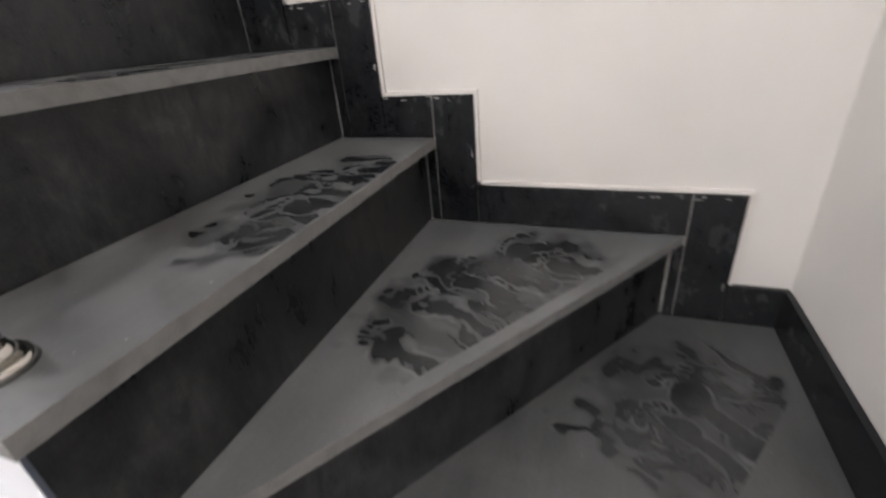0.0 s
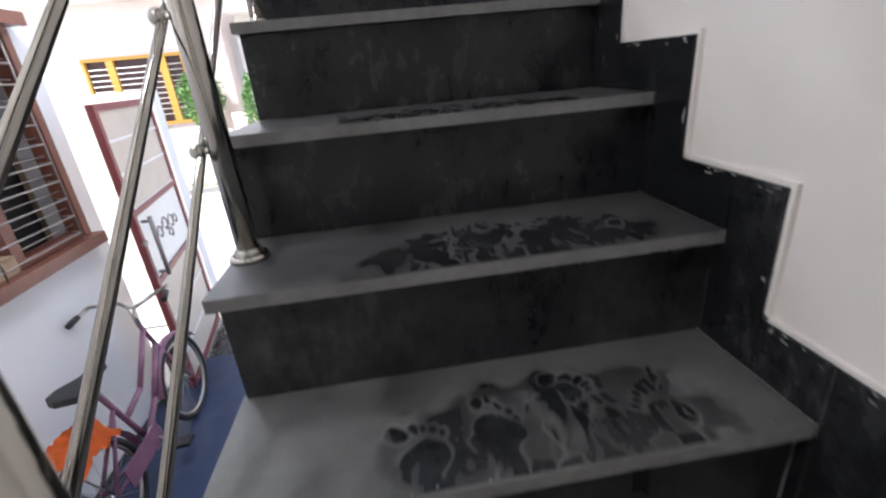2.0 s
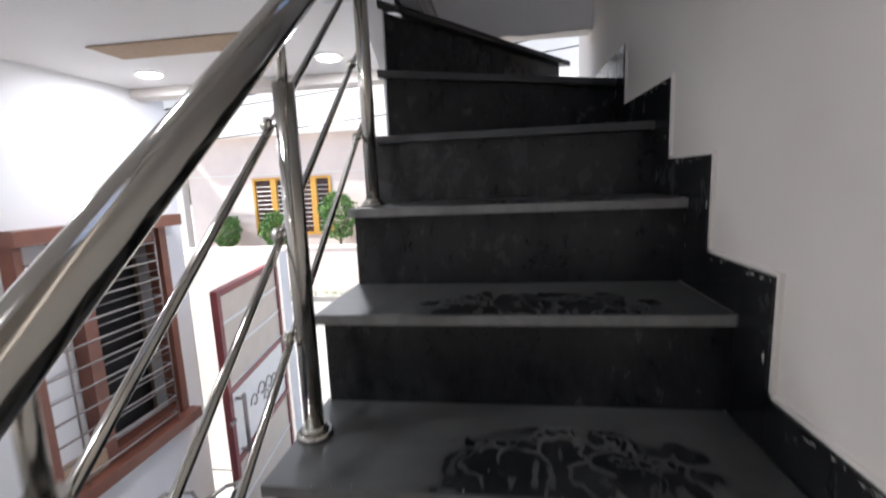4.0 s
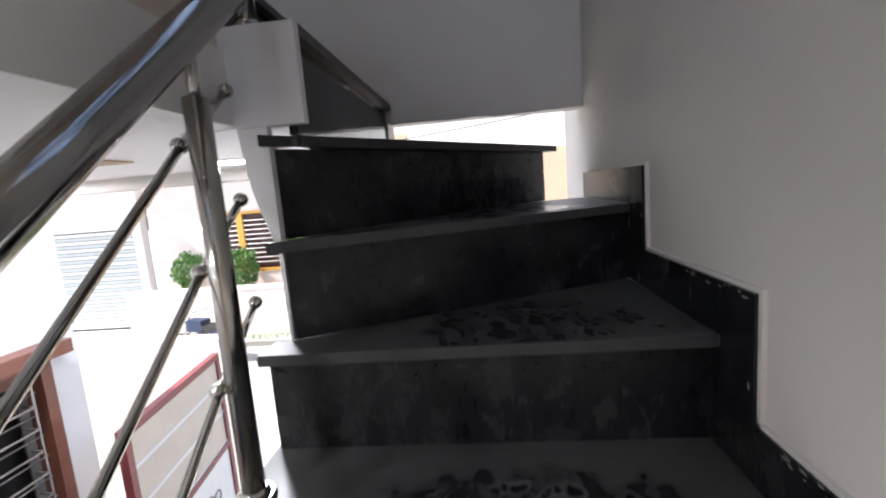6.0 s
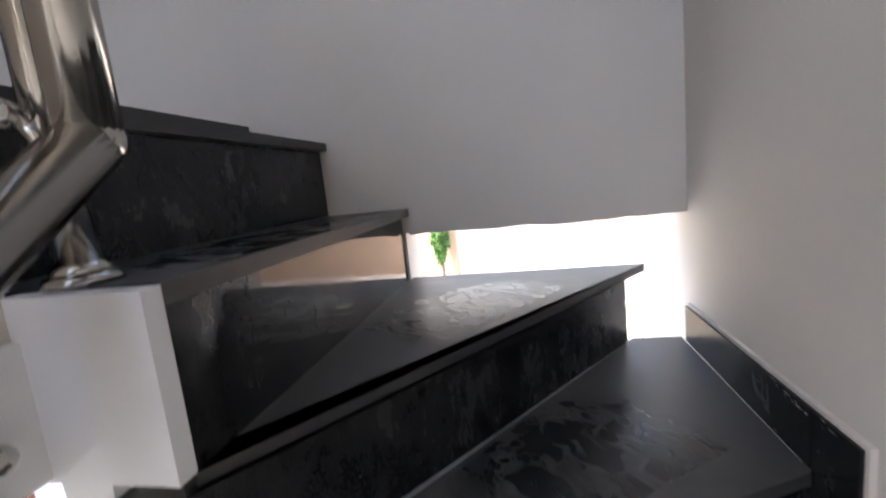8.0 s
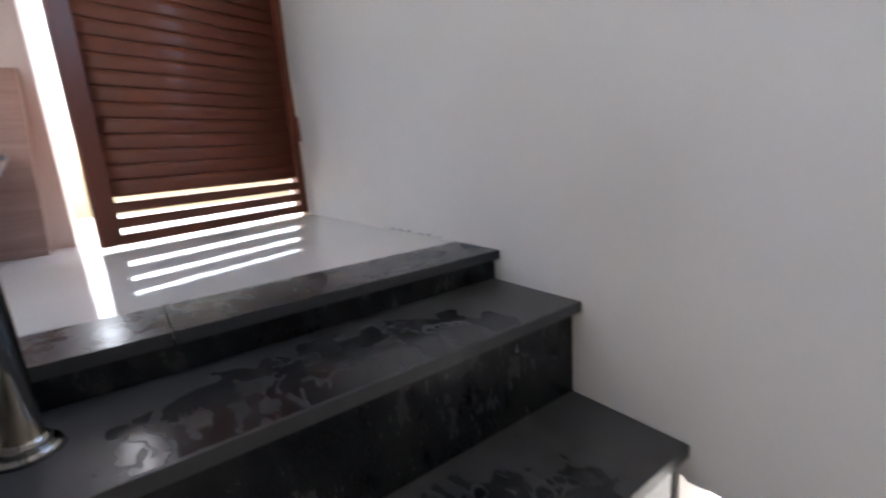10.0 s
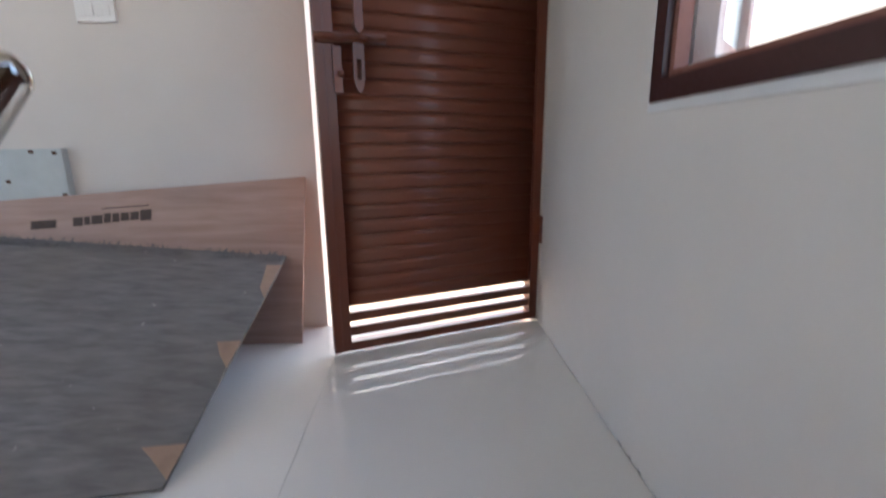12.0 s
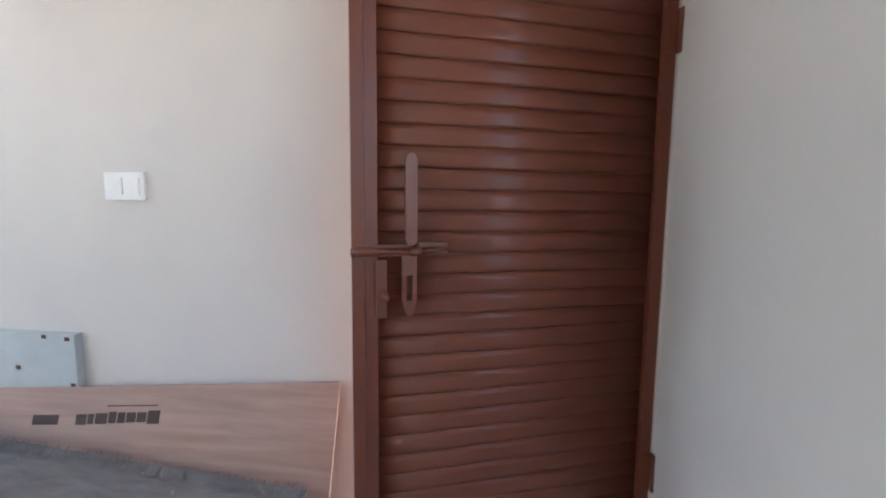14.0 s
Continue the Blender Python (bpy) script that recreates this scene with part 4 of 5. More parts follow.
for i in range(4):
    for j in range(7):
        x0, y0 = HOUSE + 0.004 + i * 0.64, 0.06 + j * 0.56
        bm = bmesh.new()
        box(bm, x0, min(x0 + 0.634, -0.004), y0, y0 + 0.554, GROUND - 0.02, GROUND)
        part("tile", bm, M_FLOORSTONE, cfloor)


# ---- recessed lamps ----
def downlight(x, y, z, watts):
    lamp = thing("ceiling_light", "small round recessed white ceiling downlight", "lamp", "ceiling downlights", at=(x, y, z))
    bm = bmesh.new()
    tube(bm, (0, 0, -0.006), (0, 0, -0.0005), 0.062, 28, 0.068)
    part("trim", bm, M_WHITE, lamp)
    bm = bmesh.new()
    tube(bm, (0, 0, -0.010), (0, 0, -0.0065), 0.050, 28)
    part("diffuser", bm, M_LAMP, lamp)
    li = new("downlight_glow", bpy.data.lights.new("downlight_glow", "AREA"))
    li.data.shape, li.data.size, li.data.energy, li.data.color = "DISK", 0.10, watts, (0.93, 0.94, 1.0)
    li.location = (x, y, z - 0.013)


for x, y in ((-2.16, 2.41), (-1.22, 2.37), (-2.16, 0.9), (-1.22, 0.9), (-1.9, -0.3), (-1.22, -0.3)):
    downlight(x, y, CEIL, LAMP_W if y > 2 else 0.5 * LAMP_W)
# brown-lined recess in the carport ceiling
bm = bmesh.new()
for b in ((-2.06, -1.40, 1.97, 2.15, CEIL - 0.006, CEIL - 0.002),):
    box(bm, *b)
thing("ceiling_band", "tan painted band on the carport ceiling", "trim", kind="structure", bm=bm, material=M_TAN)


# ---- gate ----
GA, GB = Vector((-2.255, 2.80, 0)), Vector((-2.43, 3.88, 0))
gate = thing("metal_gate", "maroon steel gate leaf with cream panels, standing open", "gate", at=(GB.x, GB.y, 0))
gate.rotation_euler = (0, 0, math.atan2(GA.y - GB.y, GA.x - GB.x))
GL = (GA - GB).length
GZ0, GZ1 = GROUND + 0.06, 1.09
bm = bmesh.new()
for b in ((0, 0.045, GZ0, GZ1), (GL - 0.045, GL, GZ0, GZ1), (0.045, GL - 0.045, GZ1 - 0.045, GZ1), (0.045, GL - 0.045, GZ0, GZ0 + 0.045), (0.045, GL - 0.045, 0.38, 0.42), (0.045, GL - 0.045, -0.12, -0.08)):
    box(bm, b[0], b[1], -0.022, 0.022, b[2], b[3])
soften(bm, 0.004)
part("gate_frame", bm, M_GATE, gate)
for z0, z1, m in ((0.42, 0.65, M_CREAM), (0.65, 0.86, M_CREAM), (0.86, 1.045, M_CREAM), (-0.08, 0.38, M_WHITE), (-0.42, -0.12, M_CREAM), (-0.70, -0.42, M_CREAM), (GZ0 + 0.045, -0.70, M_CREAM)):
    bm = bmesh.new()
    box(bm, 0.046, GL - 0.046, -0.008, 0.008, z0 + 0.002, z1 - 0.002)
    part("panel", bm, m, gate)
    if m is M_CREAM and z0 > -0.75:
        bm = bmesh.new()
        box(bm, 0.046, GL - 0.046, -0.014, 0.014, z0 - 0.006, z0 + 0.010)
        part("rail", bm, M_WHITE, gate)
for sx, sz, r in ((0.40, 0.15, 0.08), (0.55, 0.17, 0.08), (0.47, 0.08, 0.06), (0.70, 0.15, 0.07), (0.29, 0.14, 0.06)):
    bm = bmesh.new()
    prev = None
    for q in range(15):
        a = q * 0.42
        rr = r * (1 - q / 18)
        p = Vector((sx + rr * math.cos(a), 0.010, sz + rr * math.sin(a)))
        if prev:
            tube(bm, prev, p, 0.006, 6)
        prev = p
    part("scroll", bm, M_ROD, gate, "dark wrought scroll")
bm = bmesh.new()
tube(bm, (GL - 0.09, 0.075, -0.07), (GL - 0.09, 0.075, 0.36), 0.014, 10)
for z in (-0.04, 0.33):
    tube(bm, (GL - 0.09, 0.02, z), (GL - 0.09, 0.075, z), 0.011, 10)
part("pull_handle", bm, M_ROD, gate, "grey steel pull handle")
bm = bmesh.new()
box(bm, GL - 0.04, GL + 0.03, 0.02, 0.035, 0.19, 0.215)
part("latch", bm, M_ROD, gate)
block("boundary_wall", "grey-white plastered boundary wall at the street", M_WALL_COOL, (-6.5, -2.445, 4.0, 4.14, GROUND, 1.15))
bm = bmesh.new()
box(bm, -2.50, -2.38, 3.0, 3.14, GROUND, GROUND + 0.30)
soften(bm, 0.01)
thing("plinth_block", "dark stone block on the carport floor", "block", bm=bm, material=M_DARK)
# ---- bicycle ----
def ring(bm, c, r, thick, axis="x", seg=40, ring_seg=8):
    """A torus round the given axis."""
    rows = []
    for i in range(seg):
        a = i * math.tau / seg
        row = []
        for j in range(ring_seg):
            b = j * math.tau / ring_seg
            rr = r + thick * math.cos(b)
            u, v, w = rr * math.cos(a), rr * math.sin(a), thick * math.sin(b)
            row.append(bm.verts.new((c[0] + w, c[1] + u, c[2] + v) if axis == "x" else (c[0] + u, c[1] + w, c[2] + v)))
        rows.append(row)
    for i in range(seg):
        for j in range(ring_seg):
            bm.faces.new((rows[i][j], rows[(i + 1) % seg][j], rows[(i + 1) % seg][(j + 1) % ring_seg], rows[i][(j + 1) % ring_seg])).smooth = True


def rod(name, parent, mat, pts, r, label=""):
    bm = bmesh.new()
    for a, b in zip(pts, pts[1:]):
        tube(bm, a, b, r, 10)
    for p in pts[1:-1]:
        ball(bm, p, r * 1.01, 10)
    return part(name, bm, mat, parent, label)


M_PURPLE = painted("mauve_bicycle_paint", (0.23, 0.105, 0.17), 0.4, 0.5, 14.0)
M_CHROME = steel("dull_chrome", 0.3)
M_CLOTH = painted("orange_cloth", (0.75, 0.16, 0.03), 0.9, 0.4, 18.0)
M_TARP = painted("dark_blue_tarpaulin", (0.02, 0.035, 0.085), 0.45, 0.5, 7.0)
bike = thing("bicycle", "mauve ladies bicycle leaning by the house wall", "bicycle", at=(-2.13, 1.62, GROUND))
bike.rotation_euler = (0, radians(-5), radians(1))
RW = 0.30
for y, nm in ((0.0, "rear"), (0.98, "front")):
    bm = bmesh.new()
    ring(bm, (0, y, RW), RW - 0.02, 0.02)
    w = part("wheel", bm, M_BLACK, bike)
    bm = bmesh.new()
    ring(bm, (0, y, RW), RW - 0.045, 0.010)
    part("rim", bm, M_CHROME, w)
    bm = bmesh.new()
    tube(bm, (-0.04, y, RW), (0.04, y, RW), 0.018, 10)
    part("hub", bm, M_CHROME, w)
    bm = bmesh.new()
    for q in range(18):
        a = q * math.tau / 18
        tube(bm, (0.012 * (-1) ** q, y, RW), (0, y + (RW - 0.05) * math.cos(a), RW + (RW - 0.05) * math.sin(a)), 0.0012, 4)
    tagged(part("spokes", bm, M_CHROME, w), kind="stuff")
    bm = bmesh.new()
    a0, a1 = (0.1, 2.9) if nm == "rear" else (0.5, 2.9)
    prev = None
    for q in range(13):
        a = a0 + (a1 - a0) * q / 12
        p = [(s, y + (RW + 0.035) * math.cos(a), RW + (RW + 0.035) * math.sin(a)) for s in (-0.03, 0, 0.03)]
        row = [bm.verts.new((x, py, pz - (0.012 if x else 0))) for x, py, pz in p]
        if prev:
            for k in range(2):
                bm.faces.new((prev[k], prev[k + 1], row[k + 1], row[k]))
        prev = row
    part("mudguard", bm, M_PURPLE, bike)
head_t, head_b = (0, 0.80, 0.86), (0, 0.86, 0.66)
rod("fork", bike, M_PURPLE, [head_t, head_b, (0.045, 0.98, RW)], 0.013)
rod("fork", bike, M_PURPLE, [head_b, (-0.045, 0.98, RW)], 0.012)
rod("frame_tube", bike, M_PURPLE, [head_b, (0, 0.62, 0.42), (0, 0.42, 0.28)], 0.018)
rod("frame_tube", bike, M_PURPLE, [(0, 0.82, 0.80), (0, 0.55, 0.55), (0, 0.34, 0.50)], 0.016)
rod("frame_tube", bike, M_PURPLE, [(0, 0.42, 0.28), (0, 0.27, 0.74)], 0.016)
rod("frame_tube", bike, M_PURPLE, [(0, 0.42, 0.28), (0.04, 0.0, RW), (0, 0.31, 0.62)], 0.010)
rod("frame_tube", bike, M_PURPLE, [(0, 0.42, 0.28), (-0.04, 0.0, RW), (0, 0.31, 0.62)], 0.010)
rod("handlebar", bike, M_CHROME, [(0.24, 0.76, 1.0), (0.22, 0.88, 1.03), (0.10, 0.92, 0.98), (0, 0.82, 0.95), (-0.10, 0.88, 0.98), (-0.21, 0.80, 1.03), (-0.25, 0.66, 1.0)], 0.012)
rod("stem", bike, M_CHROME, [(0, 0.80, 0.84), (0, 0.80, 0.96)], 0.013)
rod("grip", bike, M_BLACK, [(0.243, 0.74, 0.995), (0.230, 0.82, 1.015)], 0.017)
rod("grip", bike, M_BLACK, [(-0.254, 0.64, 0.995), (-0.235, 0.72, 1.013)], 0.017)
rod("seat_post", bike, M_CHROME, [(0, 0.275, 0.72), (0, 0.255, 0.83)], 0.012)
bm = bmesh.new()
saddle = [(0.0, 0.42, 0.02), (0.03, 0.38, 0.028), (0.045, 0.28, 0.03), (0.10, 0.18, 0.04), (0.105, 0.12, 0.04), (0.06, 0.09, 0.03), (-0.06, 0.09, 0.03), (-0.105, 0.12, 0.04), (-0.10, 0.18, 0.04), (-0.045, 0.28, 0.03), (-0.03, 0.38, 0.028)]
lo = [bm.verts.new((x, y, 0.83)) for x, y, h in saddle]
hi = [bm.verts.new((x * 0.94, y, 0.835 + h)) for x, y, h in saddle]
bm.faces.new(lo)
bm.faces.new(hi[::-1])
for q in range(len(saddle)):
    bm.faces.new((lo[q], lo[(q + 1) % 11], hi[(q + 1) % 11], hi[q]))
soften(bm, 0.008)
part("saddle", bm, M_BLACK, bike)
bm = bmesh.new()
tube(bm, (0.05, 0.13, 0.76), (0.05, 0.13, 0.83), 0.028, 12)
part("saddle_spring", bm, M_CHROME, bike)
rod("carrier", bike, M_CHROME, [(0.06, 0.16, 0.63), (0.06, -0.22, 0.65), (-0.06, -0.22, 0.65), (-0.06, 0.16, 0.63)], 0.006)
rod("carrier_stay", bike, M_CHROME, [(0.06, -0.15, 0.645), (0.05, 0.0, RW)], 0.005)
rod("carrier_stay", bike, M_CHROME, [(-0.06, -0.15, 0.645), (-0.05, 0.0, RW)], 0.005)
bm = bmesh.new()
tube(bm, (0.028, 0.42, 0.28), (0.036, 0.42, 0.28), 0.075, 22)
part("chainwheel", bm, M_CHROME, bike)
bm = bmesh.new()
for b in ((0.045, 0.055, 0.10, 0.46, 0.24, 0.36),):
    box(bm, *b)
soften(bm, 0.02, 3)
part("chain_guard", bm, M_PURPLE, bike)
rod("crank", bike, M_CHROME, [(0.05, 0.42, 0.28), (0.06, 0.50, 0.14), (0.12, 0.50, 0.14)], 0.008)
bm = bmesh.new()
box(bm, 0.075, 0.16, 0.46, 0.54, 0.125, 0.15)
part("pedal", bm, M_BLACK, bike)

rng = random.Random(5)
bm = bmesh.new()
n = 16
grid = [[None] * n for _ in range(n)]
for i in range(n):
    for j in range(n):
        u, v = i / (n - 1) - 0.5, j / (n - 1) - 0.5
        drop = -0.28 * max(0, abs(u) - 0.26) - 0.12 * max(0, abs(v) - 0.3)
        h = 0.045 * noise.noise((u * 7, v * 7, 3.1)) + 0.02 * noise.noise((u * 19, v * 19, 7.7))
        grid[i][j] = bm.verts.new((u * 0.26 + 0.02 * noise.noise((v * 5, u * 4, 1)), v * 0.30 + 0.03 * noise.noise((u * 5, v * 5, 9)), h + drop))
for i in range(n - 1):
    for j in range(n - 1):
        bm.faces.new((grid[i][j], grid[i + 1][j], grid[i + 1][j + 1], grid[i][j + 1])).smooth = True
bmesh.ops.solidify(bm, geom=bm.faces[:], thickness=0.004)
thing("orange_cloth", "crumpled orange cloth lying on the bicycle carrier", "cloth", bm=bm, material=M_CLOTH, at=(-2.19, 1.60, GROUND + 0.70))

# blue tarpaulin on the carport floor
bm = bmesh.new()
nx, ny = 22, 40
vs = [[bm.verts.new((-2.45 + 1.0 * i / (nx - 1) + 0.04 * noise.noise((i * .4, j * .3, 2)), 1.15 + 2.1 * j / (ny - 1) + 0.03 * noise.noise((i * .3, j * .5, 8)),
                     GROUND + 0.012 + 0.018 * abs(noise.noise((i * 0.45, j * 0.35, 4.2))))) for j in range(ny)] for i in range(nx)]
for i in range(nx - 1):
    for j in range(ny - 1):
        bm.faces.new((vs[i][j], vs[i + 1][j], vs[i + 1][j + 1], vs[i][j + 1])).smooth = True
thing("tarpaulin", "dark blue creased plastic sheet on the floor", "tarpaulin", bm=bm, material=M_TARP)

# ---- street ----
M_PINK = plaster("pale_pink_facade", (0.80, 0.69, 0.64))
M_TANWALL = plaster("tan_facade", (0.60, 0.42, 0.30))
M_OFFWHITE = plaster("off_white_facade", (0.84, 0.82, 0.79))
M_LEAF = None
leafn = Nodes("hedge_leaf", (0.07, 0.16, 0.035), 0.5)
info = leafn.node("ShaderNodeNewGeometry")
leafn.set("Base Color", leafn.ramp(info.outputs["Random Per Island"], [(0.0, (0.035, 0.10, 0.02)), (0.6, (0.085, 0.20, 0.04)), (1.0, (0.17, 0.30, 0.07))]))
M_LEAF = leafn.mat
M_BARK = painted("grey_bark", (0.12, 0.09, 0.07), 0.9, 0.5, 20.0)
M_CABLE = painted("black_cable", (0.02, 0.02, 0.02), 0.7, 0.2)


def facade_window(parent, x0, x1, z0, z1, y, leaves=3):
    """A barred wooden window in a facade that faces the camera's street."""
    w = new("window")
    w.parent = parent
    bm = bmesh.new()
    box(bm, x0, x1, y + 0.06, y + 0.10, z0, z1)
    part("pane", bm, M_DARKWOOD, w)
    bm = bmesh.new()
    frame_rect(bm, x0, x1, z0, z1, y - 0.03, y + 0.06, 0.07)
    part("frame", bm, M_YELLOW, w)
    for i in range(1, leaves):
        bm = bmesh.new()
        x = x0 + (x1 - x0) * (0.27 if i == 1 else 0.78)
        box(bm, x - 0.08, x + 0.08, y - 0.03, y + 0.06, z0 + 0.071, z1 - 0.071)
        part("mullion", bm, M_YELLOW, w)
    k = int((z1 - z0 - 0.24) / 0.13)
    for i in range(1, k + 1):
        bm = bmesh.new()
        z = z0 + 0.12 + i * (z1 - z0 - 0.24) / (k + 1)
        tube(bm, (x0 + 0.1, y - 0.005, z), (x1 - 0.1, y - 0.005, z), 0.012, 6)
        part("bar", bm, M_OFFWHITE, w)
    return w


FY = 12.0
house = thing("house", "pale pink two-storey house across the street", "house")


def wall_part(parent, mat, *b, name="wall"):
    bm = bmesh.new()
    box(bm, *b)
    return part(name, bm, mat, parent)


HX0, HX1 = -9.3, -4.1
wx0, wx1, wz0, wz1 = -7.37, -5.08, 0.38, 1.98
for b in ((HX0, wx0, FY, FY + 0.25, GROUND, 3.1), (wx1, HX1, FY, FY + 0.25, GROUND, 3.1), (wx0, wx1, FY, FY + 0.25, GROUND, wz0), (wx0, wx1, FY, FY + 0.25, wz1, 3.1)):
    wall_part(house, M_PINK, *b)
wall_part(house, M_OFFWHITE, HX0, HX1 + 0.05, FY - 0.03, FY - 0.001, 2.06, 2.09, name="string_course")
wall_part(house, M_OFFWHITE, HX0 - 0.1, HX1 + 0.15, FY - 0.35, FY + 0.25, 3.1, 3.28, name="cornice")
wall_part(house, M_OFFWHITE, HX0, HX1, FY - 0.25, FY - 0.10, 3.28, 4.1, name="parapet")
wall_part(house, M_OFFWHITE, HX0, HX1, FY + 1.6, FY + 1.85, 3.1, 6.2)
wall_part(house, M_OFFWHITE, HX0, HX1, FY + 0.251, FY + 8, 2.95, 3.1, name="roof")
wall_part(house, M_OFFWHITE, HX0 - 0.2, HX1 + 0.2, FY + 1.3, FY + 8, 6.2, 6.4, name="roof")
wall_part(house, M_PINK, HX1 - 0.25, HX1 - 0.001, FY + 0.251, FY + 8, GROUND, 2.95)
facade_window(house, wx0, wx1, wz0, wz1, FY)

other = thing("house", "white two-storey house with a slatted garage gate", "house")
for b in ((-22.0, -12.4, FY, FY + 0.25, GROUND, 3.0), (-9.8, HX0 - 0.25, FY, FY + 0.25, GROUND, 3.0), (-12.4, -9.8, FY, FY + 0.25, 1.75, 3.0), (-22, HX0 - 0.25, FY + 2.0, FY + 2.2, 3.0, 6.6)):
    wall_part(other, M_OFFWHITE, *b)
wall_part(other, M_OFFWHITE, -22, HX0 - 0.3, FY - 1.0, FY + 2.0, 3.0, 3.18, name="balcony_slab")
wall_part(other, M_OFFWHITE, -22, HX0 - 0.3, FY - 1.0, FY - 0.88, 3.18, 3.75, name="balcony_parapet")
wall_part(other, M_OFFWHITE, -22.3, HX0 - 0.3, FY - 0.6, FY + 2.4, 6.6, 6.8, name="roof")
for x in [HX0 - 0.5 - 1.5 * i for i in range(8)]:
    bm = bmesh.new()
    tube(bm, (x, FY - 0.94, 3.75), (x, FY - 0.94, 4.45), 0.03, 8)
    part("balcony_post", bm, M_ROD, other)
for z in (4.0, 4.22, 4.45):
    bm = bmesh.new()
    tube(bm, (-22, FY - 0.94, z), (HX0 - 0.4, FY - 0.94, z), 0.022, 8)
    part("balcony_rail", bm, M_ROD, other)
for i in range(26):
    z = GROUND + 0.06 + i * 0.104
    wall_part(other, M_WHITE if i % 2 else M_LID, -12.4, -9.8, FY + 0.06, FY + 0.10, z, z + 0.085, name="gate_slat")
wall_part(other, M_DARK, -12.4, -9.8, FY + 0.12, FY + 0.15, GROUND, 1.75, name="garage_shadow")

third = thing("house", "cream house with a boundary wall across the street", "house")
wall_part(third, M_OFFWHITE, -3.9, 9.0, FY + 0.5, FY + 0.75, GROUND, 5.8)
wall_part(third, M_OFFWHITE, -4.1, 9.2, FY + 0.1, FY + 7, 5.8, 6.0, name="roof")
wall_part(third, M_PINK, -4.0, 9.0, FY - 1.1, FY - 0.95, GROUND, 0.55, name="boundary_wall")
wall_part(third, M_TANWALL, 1.0, 9.0, FY - 0.6, FY - 0.45, GROUND, 2.9, name="side_wall")
wall_part(third, M_TANWALL, -2.95, -1.95, FY - 1.3, FY - 1.101, GROUND, 3.4, name="gate_pillar")
wall_part(third, M_OFFWHITE, -3.9, 9.0, FY - 0.1, FY + 0.5, 2.7, 2.85, name="ledge")


wall_part(house, M_PINK, HX0, HX1, FY - 1.15, FY - 1.0, GROUND - 0.02, 0.15, name="boundary_wall")
wall_part(house, M_OFFWHITE, HX0, HX1, FY - 1.18, FY - 0.97, 0.15, 0.21, name="coping")


def shrub(x, y, z, rx, rz, seed, base=GROUND):
    """A clipped shrub: bare stem with forks and a crown of many small leaves."""
    rg = random.Random(seed)
    tree = thing("shrub", "clipped round green shrub on a bare stem", "shrub", "shrubs along the street", at=(x, y, base - 0.02))
    h = z - base
    bm = bmesh.new()
    tube(bm, (0, 0, 0), (0.02, 0, h - rz * 0.5), 0.045, 8, 0.03)
    for q in range(6):
        a = q * 1.05
        tube(bm, (0.02, 0, h - rz * 0.6), (rx * 0.6 * math.cos(a), rx * 0.6 * math.sin(a), h + rz * 0.3 * math.sin(q * 2.1)), 0.02, 6, 0.006)
    part("trunk", bm, M_BARK, tree)
    verts, faces = [], []
    for i in range(2300):
        d = Vector((rg.gauss(0, 1), rg.gauss(0, 1), rg.gauss(0, 1))).normalized()
        lump = 0.82 + 0.28 * noise.noise(d * 2.4 + Vector((seed, 0, 0)))
        rad = lump * rg.uniform(0.55, 1.0) ** 0.5
        c = Vector((d.x * rx * rad, d.y * rx * rad, h + d.z * rz * rad))
        s = rg.uniform(0.028, 0.055)
        q = Euler((rg.uniform(0, 6.3), rg.uniform(0, 6.3), rg.uniform(0, 6.3))).to_matrix()
        k = len(verts)
        for px, py, pz in ((-1, 0, 0), (0, -0.45, 0.12), (1.1, 0, -0.1), (0, 0.45, 0.12)):
            verts.append(c + q @ Vector((px * s, py * s, pz * s)))
        faces.append((k, k + 1, k + 2, k + 3))
    me = bpy.data.meshes.new("crown")
    me.from_pydata(verts, [], faces)
    me.materials.append(M_LEAF)
    crown = new("crown", me)
    crown.parent = tree


shrub(-8.0, 11.5, 0.58, 0.46, 0.58, 3)
shrub(-6.55, 11.5, 0.60, 0.46, 0.60, 11)
shrub(-4.75, 11.5, 0.95, 0.60, 0.78, 23)
shrub(-3.3, 10.7, 0.5, 0.4, 1.2, 37)
shrub(-2.25, 10.45, 1.5, 0.22, 0.75, 41)

# a strip of grass at the far kerb
rg = random.Random(9)
verts, faces = [], []
for i in range(2600):
    x, y = rg.uniform(-9.5, 7), rg.uniform(10.3, 10.85)
    a, hgt = rg.uniform(0, 6.3), rg.uniform(0.06, 0.2)
    dx, dy = 0.012 * math.cos(a), 0.012 * math.sin(a)
    k = len(verts)
    verts += [(x - dx, y - dy, GROUND - 0.03), (x + dx, y + dy, GROUND - 0.03), (x + rg.uniform(-.05, .05), y + rg.uniform(-.05, .05), GROUND + hgt)]
    faces.append((k, k + 1, k + 2))
me = bpy.data.meshes.new("grass")
me.from_pydata(verts, [], faces)
me.materials.append(M_LEAF)
tagged(new("grass", me), "thin green grass along the far kerb", "grass", kind="stuff")
bm = bmesh.new()
box(bm, -40, 30, 10.15, 10.3, GROUND - 0.2, GROUND + 0.10)
soften(bm, 0.015)
thing("kerb", "grey concrete kerb at the far side", "kerb", kind="structure", bm=bm, material=M_GROUT)
bm = bmesh.new()
box(bm, -40, 30, 10.301, 13, GROUND - 0.2, GROUND - 0.005)
thing("pavement", "pale earth strip in front of the houses", "pavement", kind="structure", bm=bm, material=M_OFFWHITE)


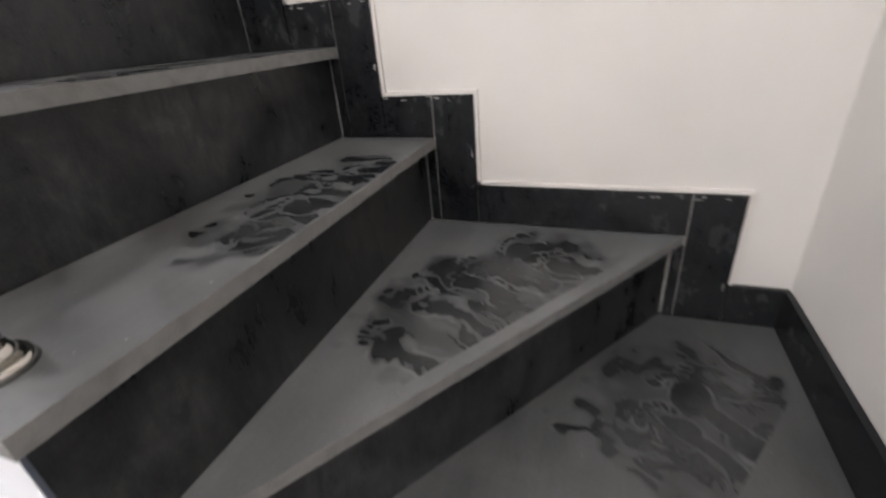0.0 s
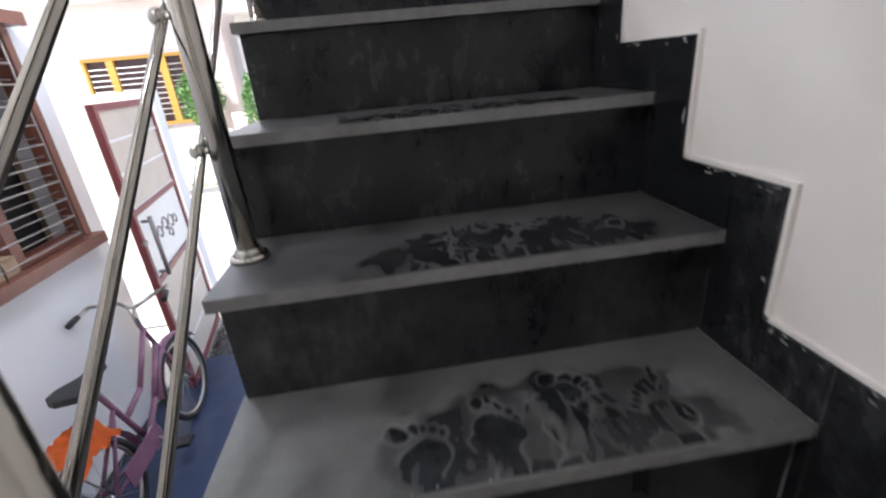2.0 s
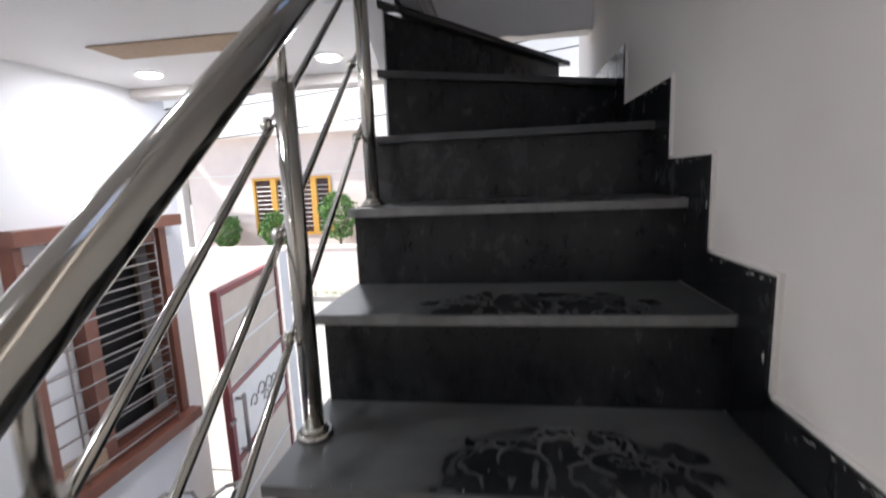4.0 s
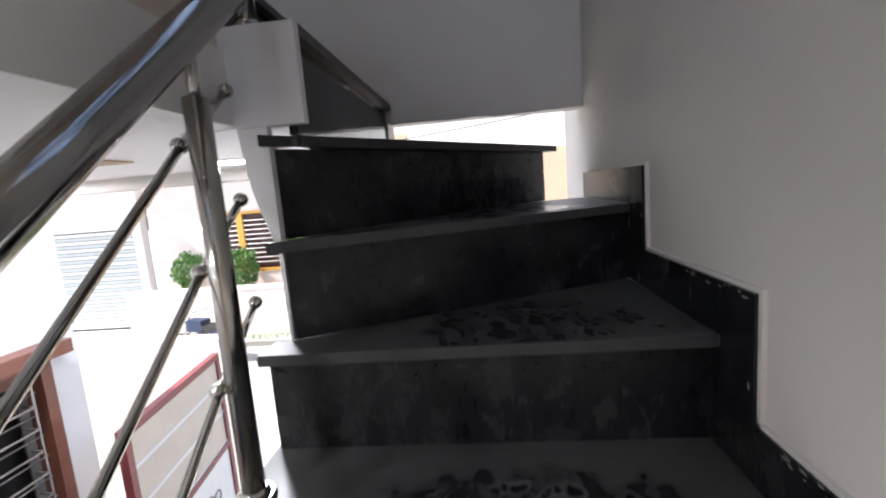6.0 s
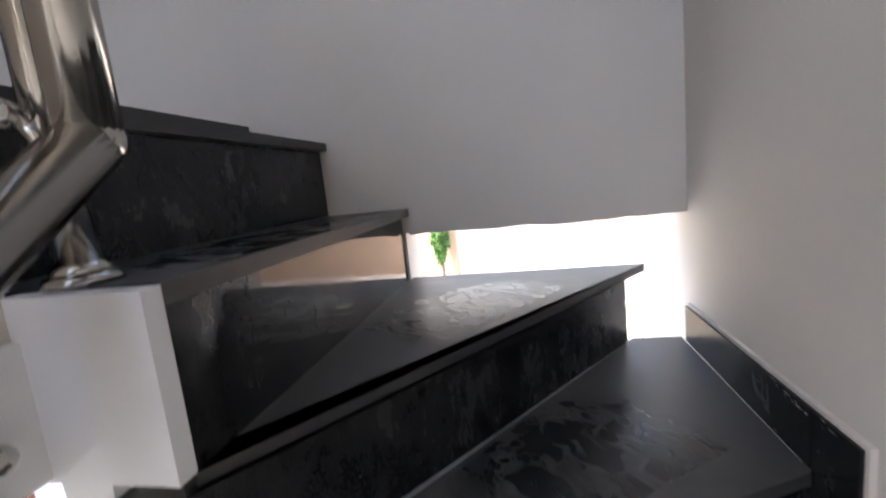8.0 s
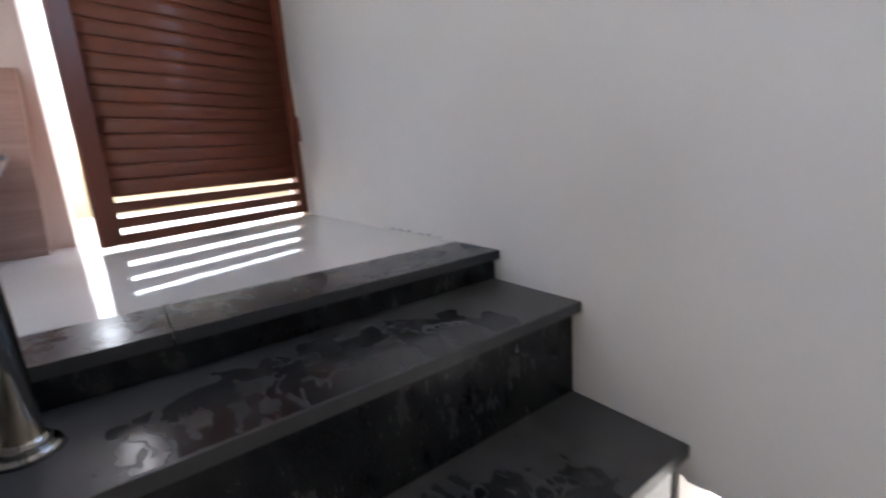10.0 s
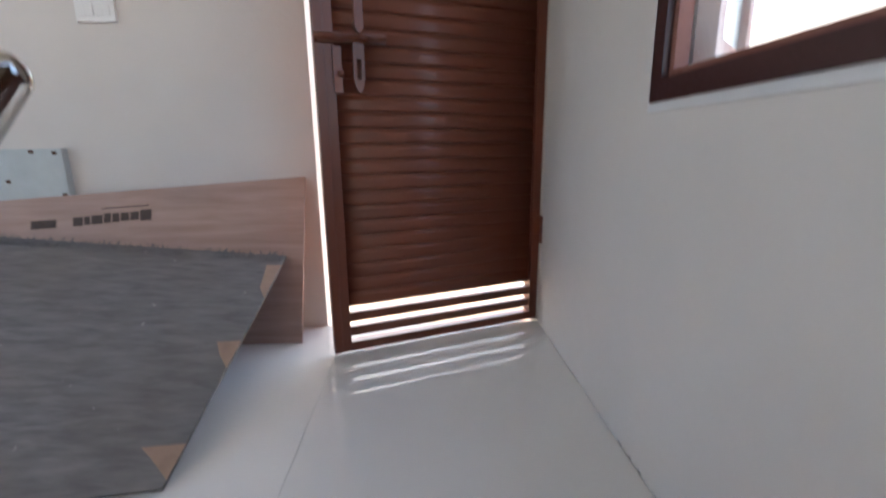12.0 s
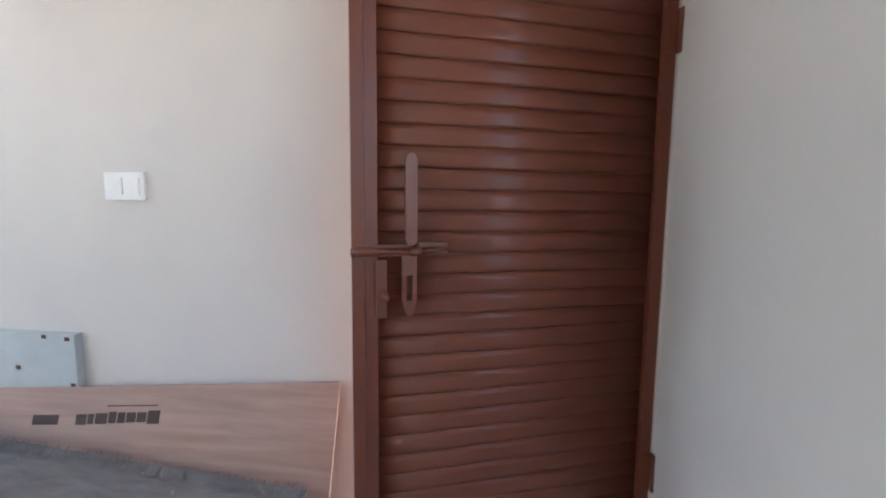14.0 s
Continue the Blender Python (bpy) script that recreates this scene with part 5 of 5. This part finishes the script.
def cable(x0, z0, x1, z1, y, sag, r):
    bm = bmesh.new()
    prev = None
    for i in range(21):
        u = i / 20
        p = (x0 + (x1 - x0) * u, y, z0 + (z1 - z0) * u - sag * 4 * u * (1 - u))
        if prev:
            tube(bm, prev, p, r, 6)
        prev = p
    thing("overhead_cable", "black overhead cable sagging above the street", "cable", "street cables", bm=bm, material=M_CABLE)


cable(-16, 2.6, 8, 5.0, 8.0, 0.35, 0.014)
cable(-16, 2.75, 8, 4.75, 8.1, 0.45, 0.010)
cable(-16, 2.4, 8, 4.2, 8.3, 0.5, 0.010)
for x in (-16.0, 8.0):
    bm = bmesh.new()
    tube(bm, (x, 8.15, GROUND - 0.05), (x, 8.15, 6.0), 0.12, 14, 0.09)
    thing("street_pole", "grey concrete pole carrying the cables", "pole", "street poles", bm=bm, material=M_GROUT)

# ---- parked motorcycle ----
moto = thing("motorcycle", "parked grey motorcycle at the far kerb", "motorcycle", at=(-6.3, 9.4, GROUND - 0.02))
moto.rotation_euler = (0, 0, radians(78))
for y in (-0.62, 0.66):
    bm = bmesh.new()
    ring(bm, (0, y, 0.30), 0.25, 0.05)
    w = part("wheel", bm, M_BLACK, moto)
    bm = bmesh.new()
    ring(bm, (0, y, 0.30), 0.17, 0.02)
    tube(bm, (-0.05, y, 0.30), (0.05, y, 0.30), 0.05, 12)
    part("rim", bm, M_CHROME, w)
for nm, b, m in (("tank", (-0.13, 0.13, 0.02, 0.42, 0.66, 0.90), M_TARP), ("seat", (-0.13, 0.13, -0.62, 0.02, 0.70, 0.80), M_BLACK), ("engine", (-0.13, 0.13, -0.15, 0.25, 0.28, 0.62), M_ROD), ("side_cover", (-0.12, 0.12, -0.55, -0.16, 0.45, 0.69), M_TARP)):
    bm = bmesh.new()
    box(bm, *b)
    soften(bm, 0.05, 3)
    part(nm, bm, m, moto)
rod("fork", moto, M_CHROME, [(0.06, 0.66, 0.30), (0.06, 0.42, 0.95)], 0.02)
rod("fork", moto, M_CHROME, [(-0.06, 0.66, 0.30), (-0.06, 0.42, 0.95)], 0.02)
rod("handlebar", moto, M_CHROME, [(0.36, 0.26, 1.04), (0.15, 0.40, 1.02), (-0.15, 0.40, 1.02), (-0.36, 0.26, 1.04)], 0.014)
bm = bmesh.new()
ball(bm, (0, 0.52, 0.88), 0.09, 14)
part("headlight", bm, M_CHROME, moto)
rod("exhaust", moto, M_CHROME, [(0.15, 0.2, 0.28), (0.16, -0.2, 0.24), (0.17, -0.75, 0.33)], 0.035)
rod("stand", moto, M_ROD, [(0.05, -0.05, 0.3), (0.22, -0.05, 0.012)], 0.012)
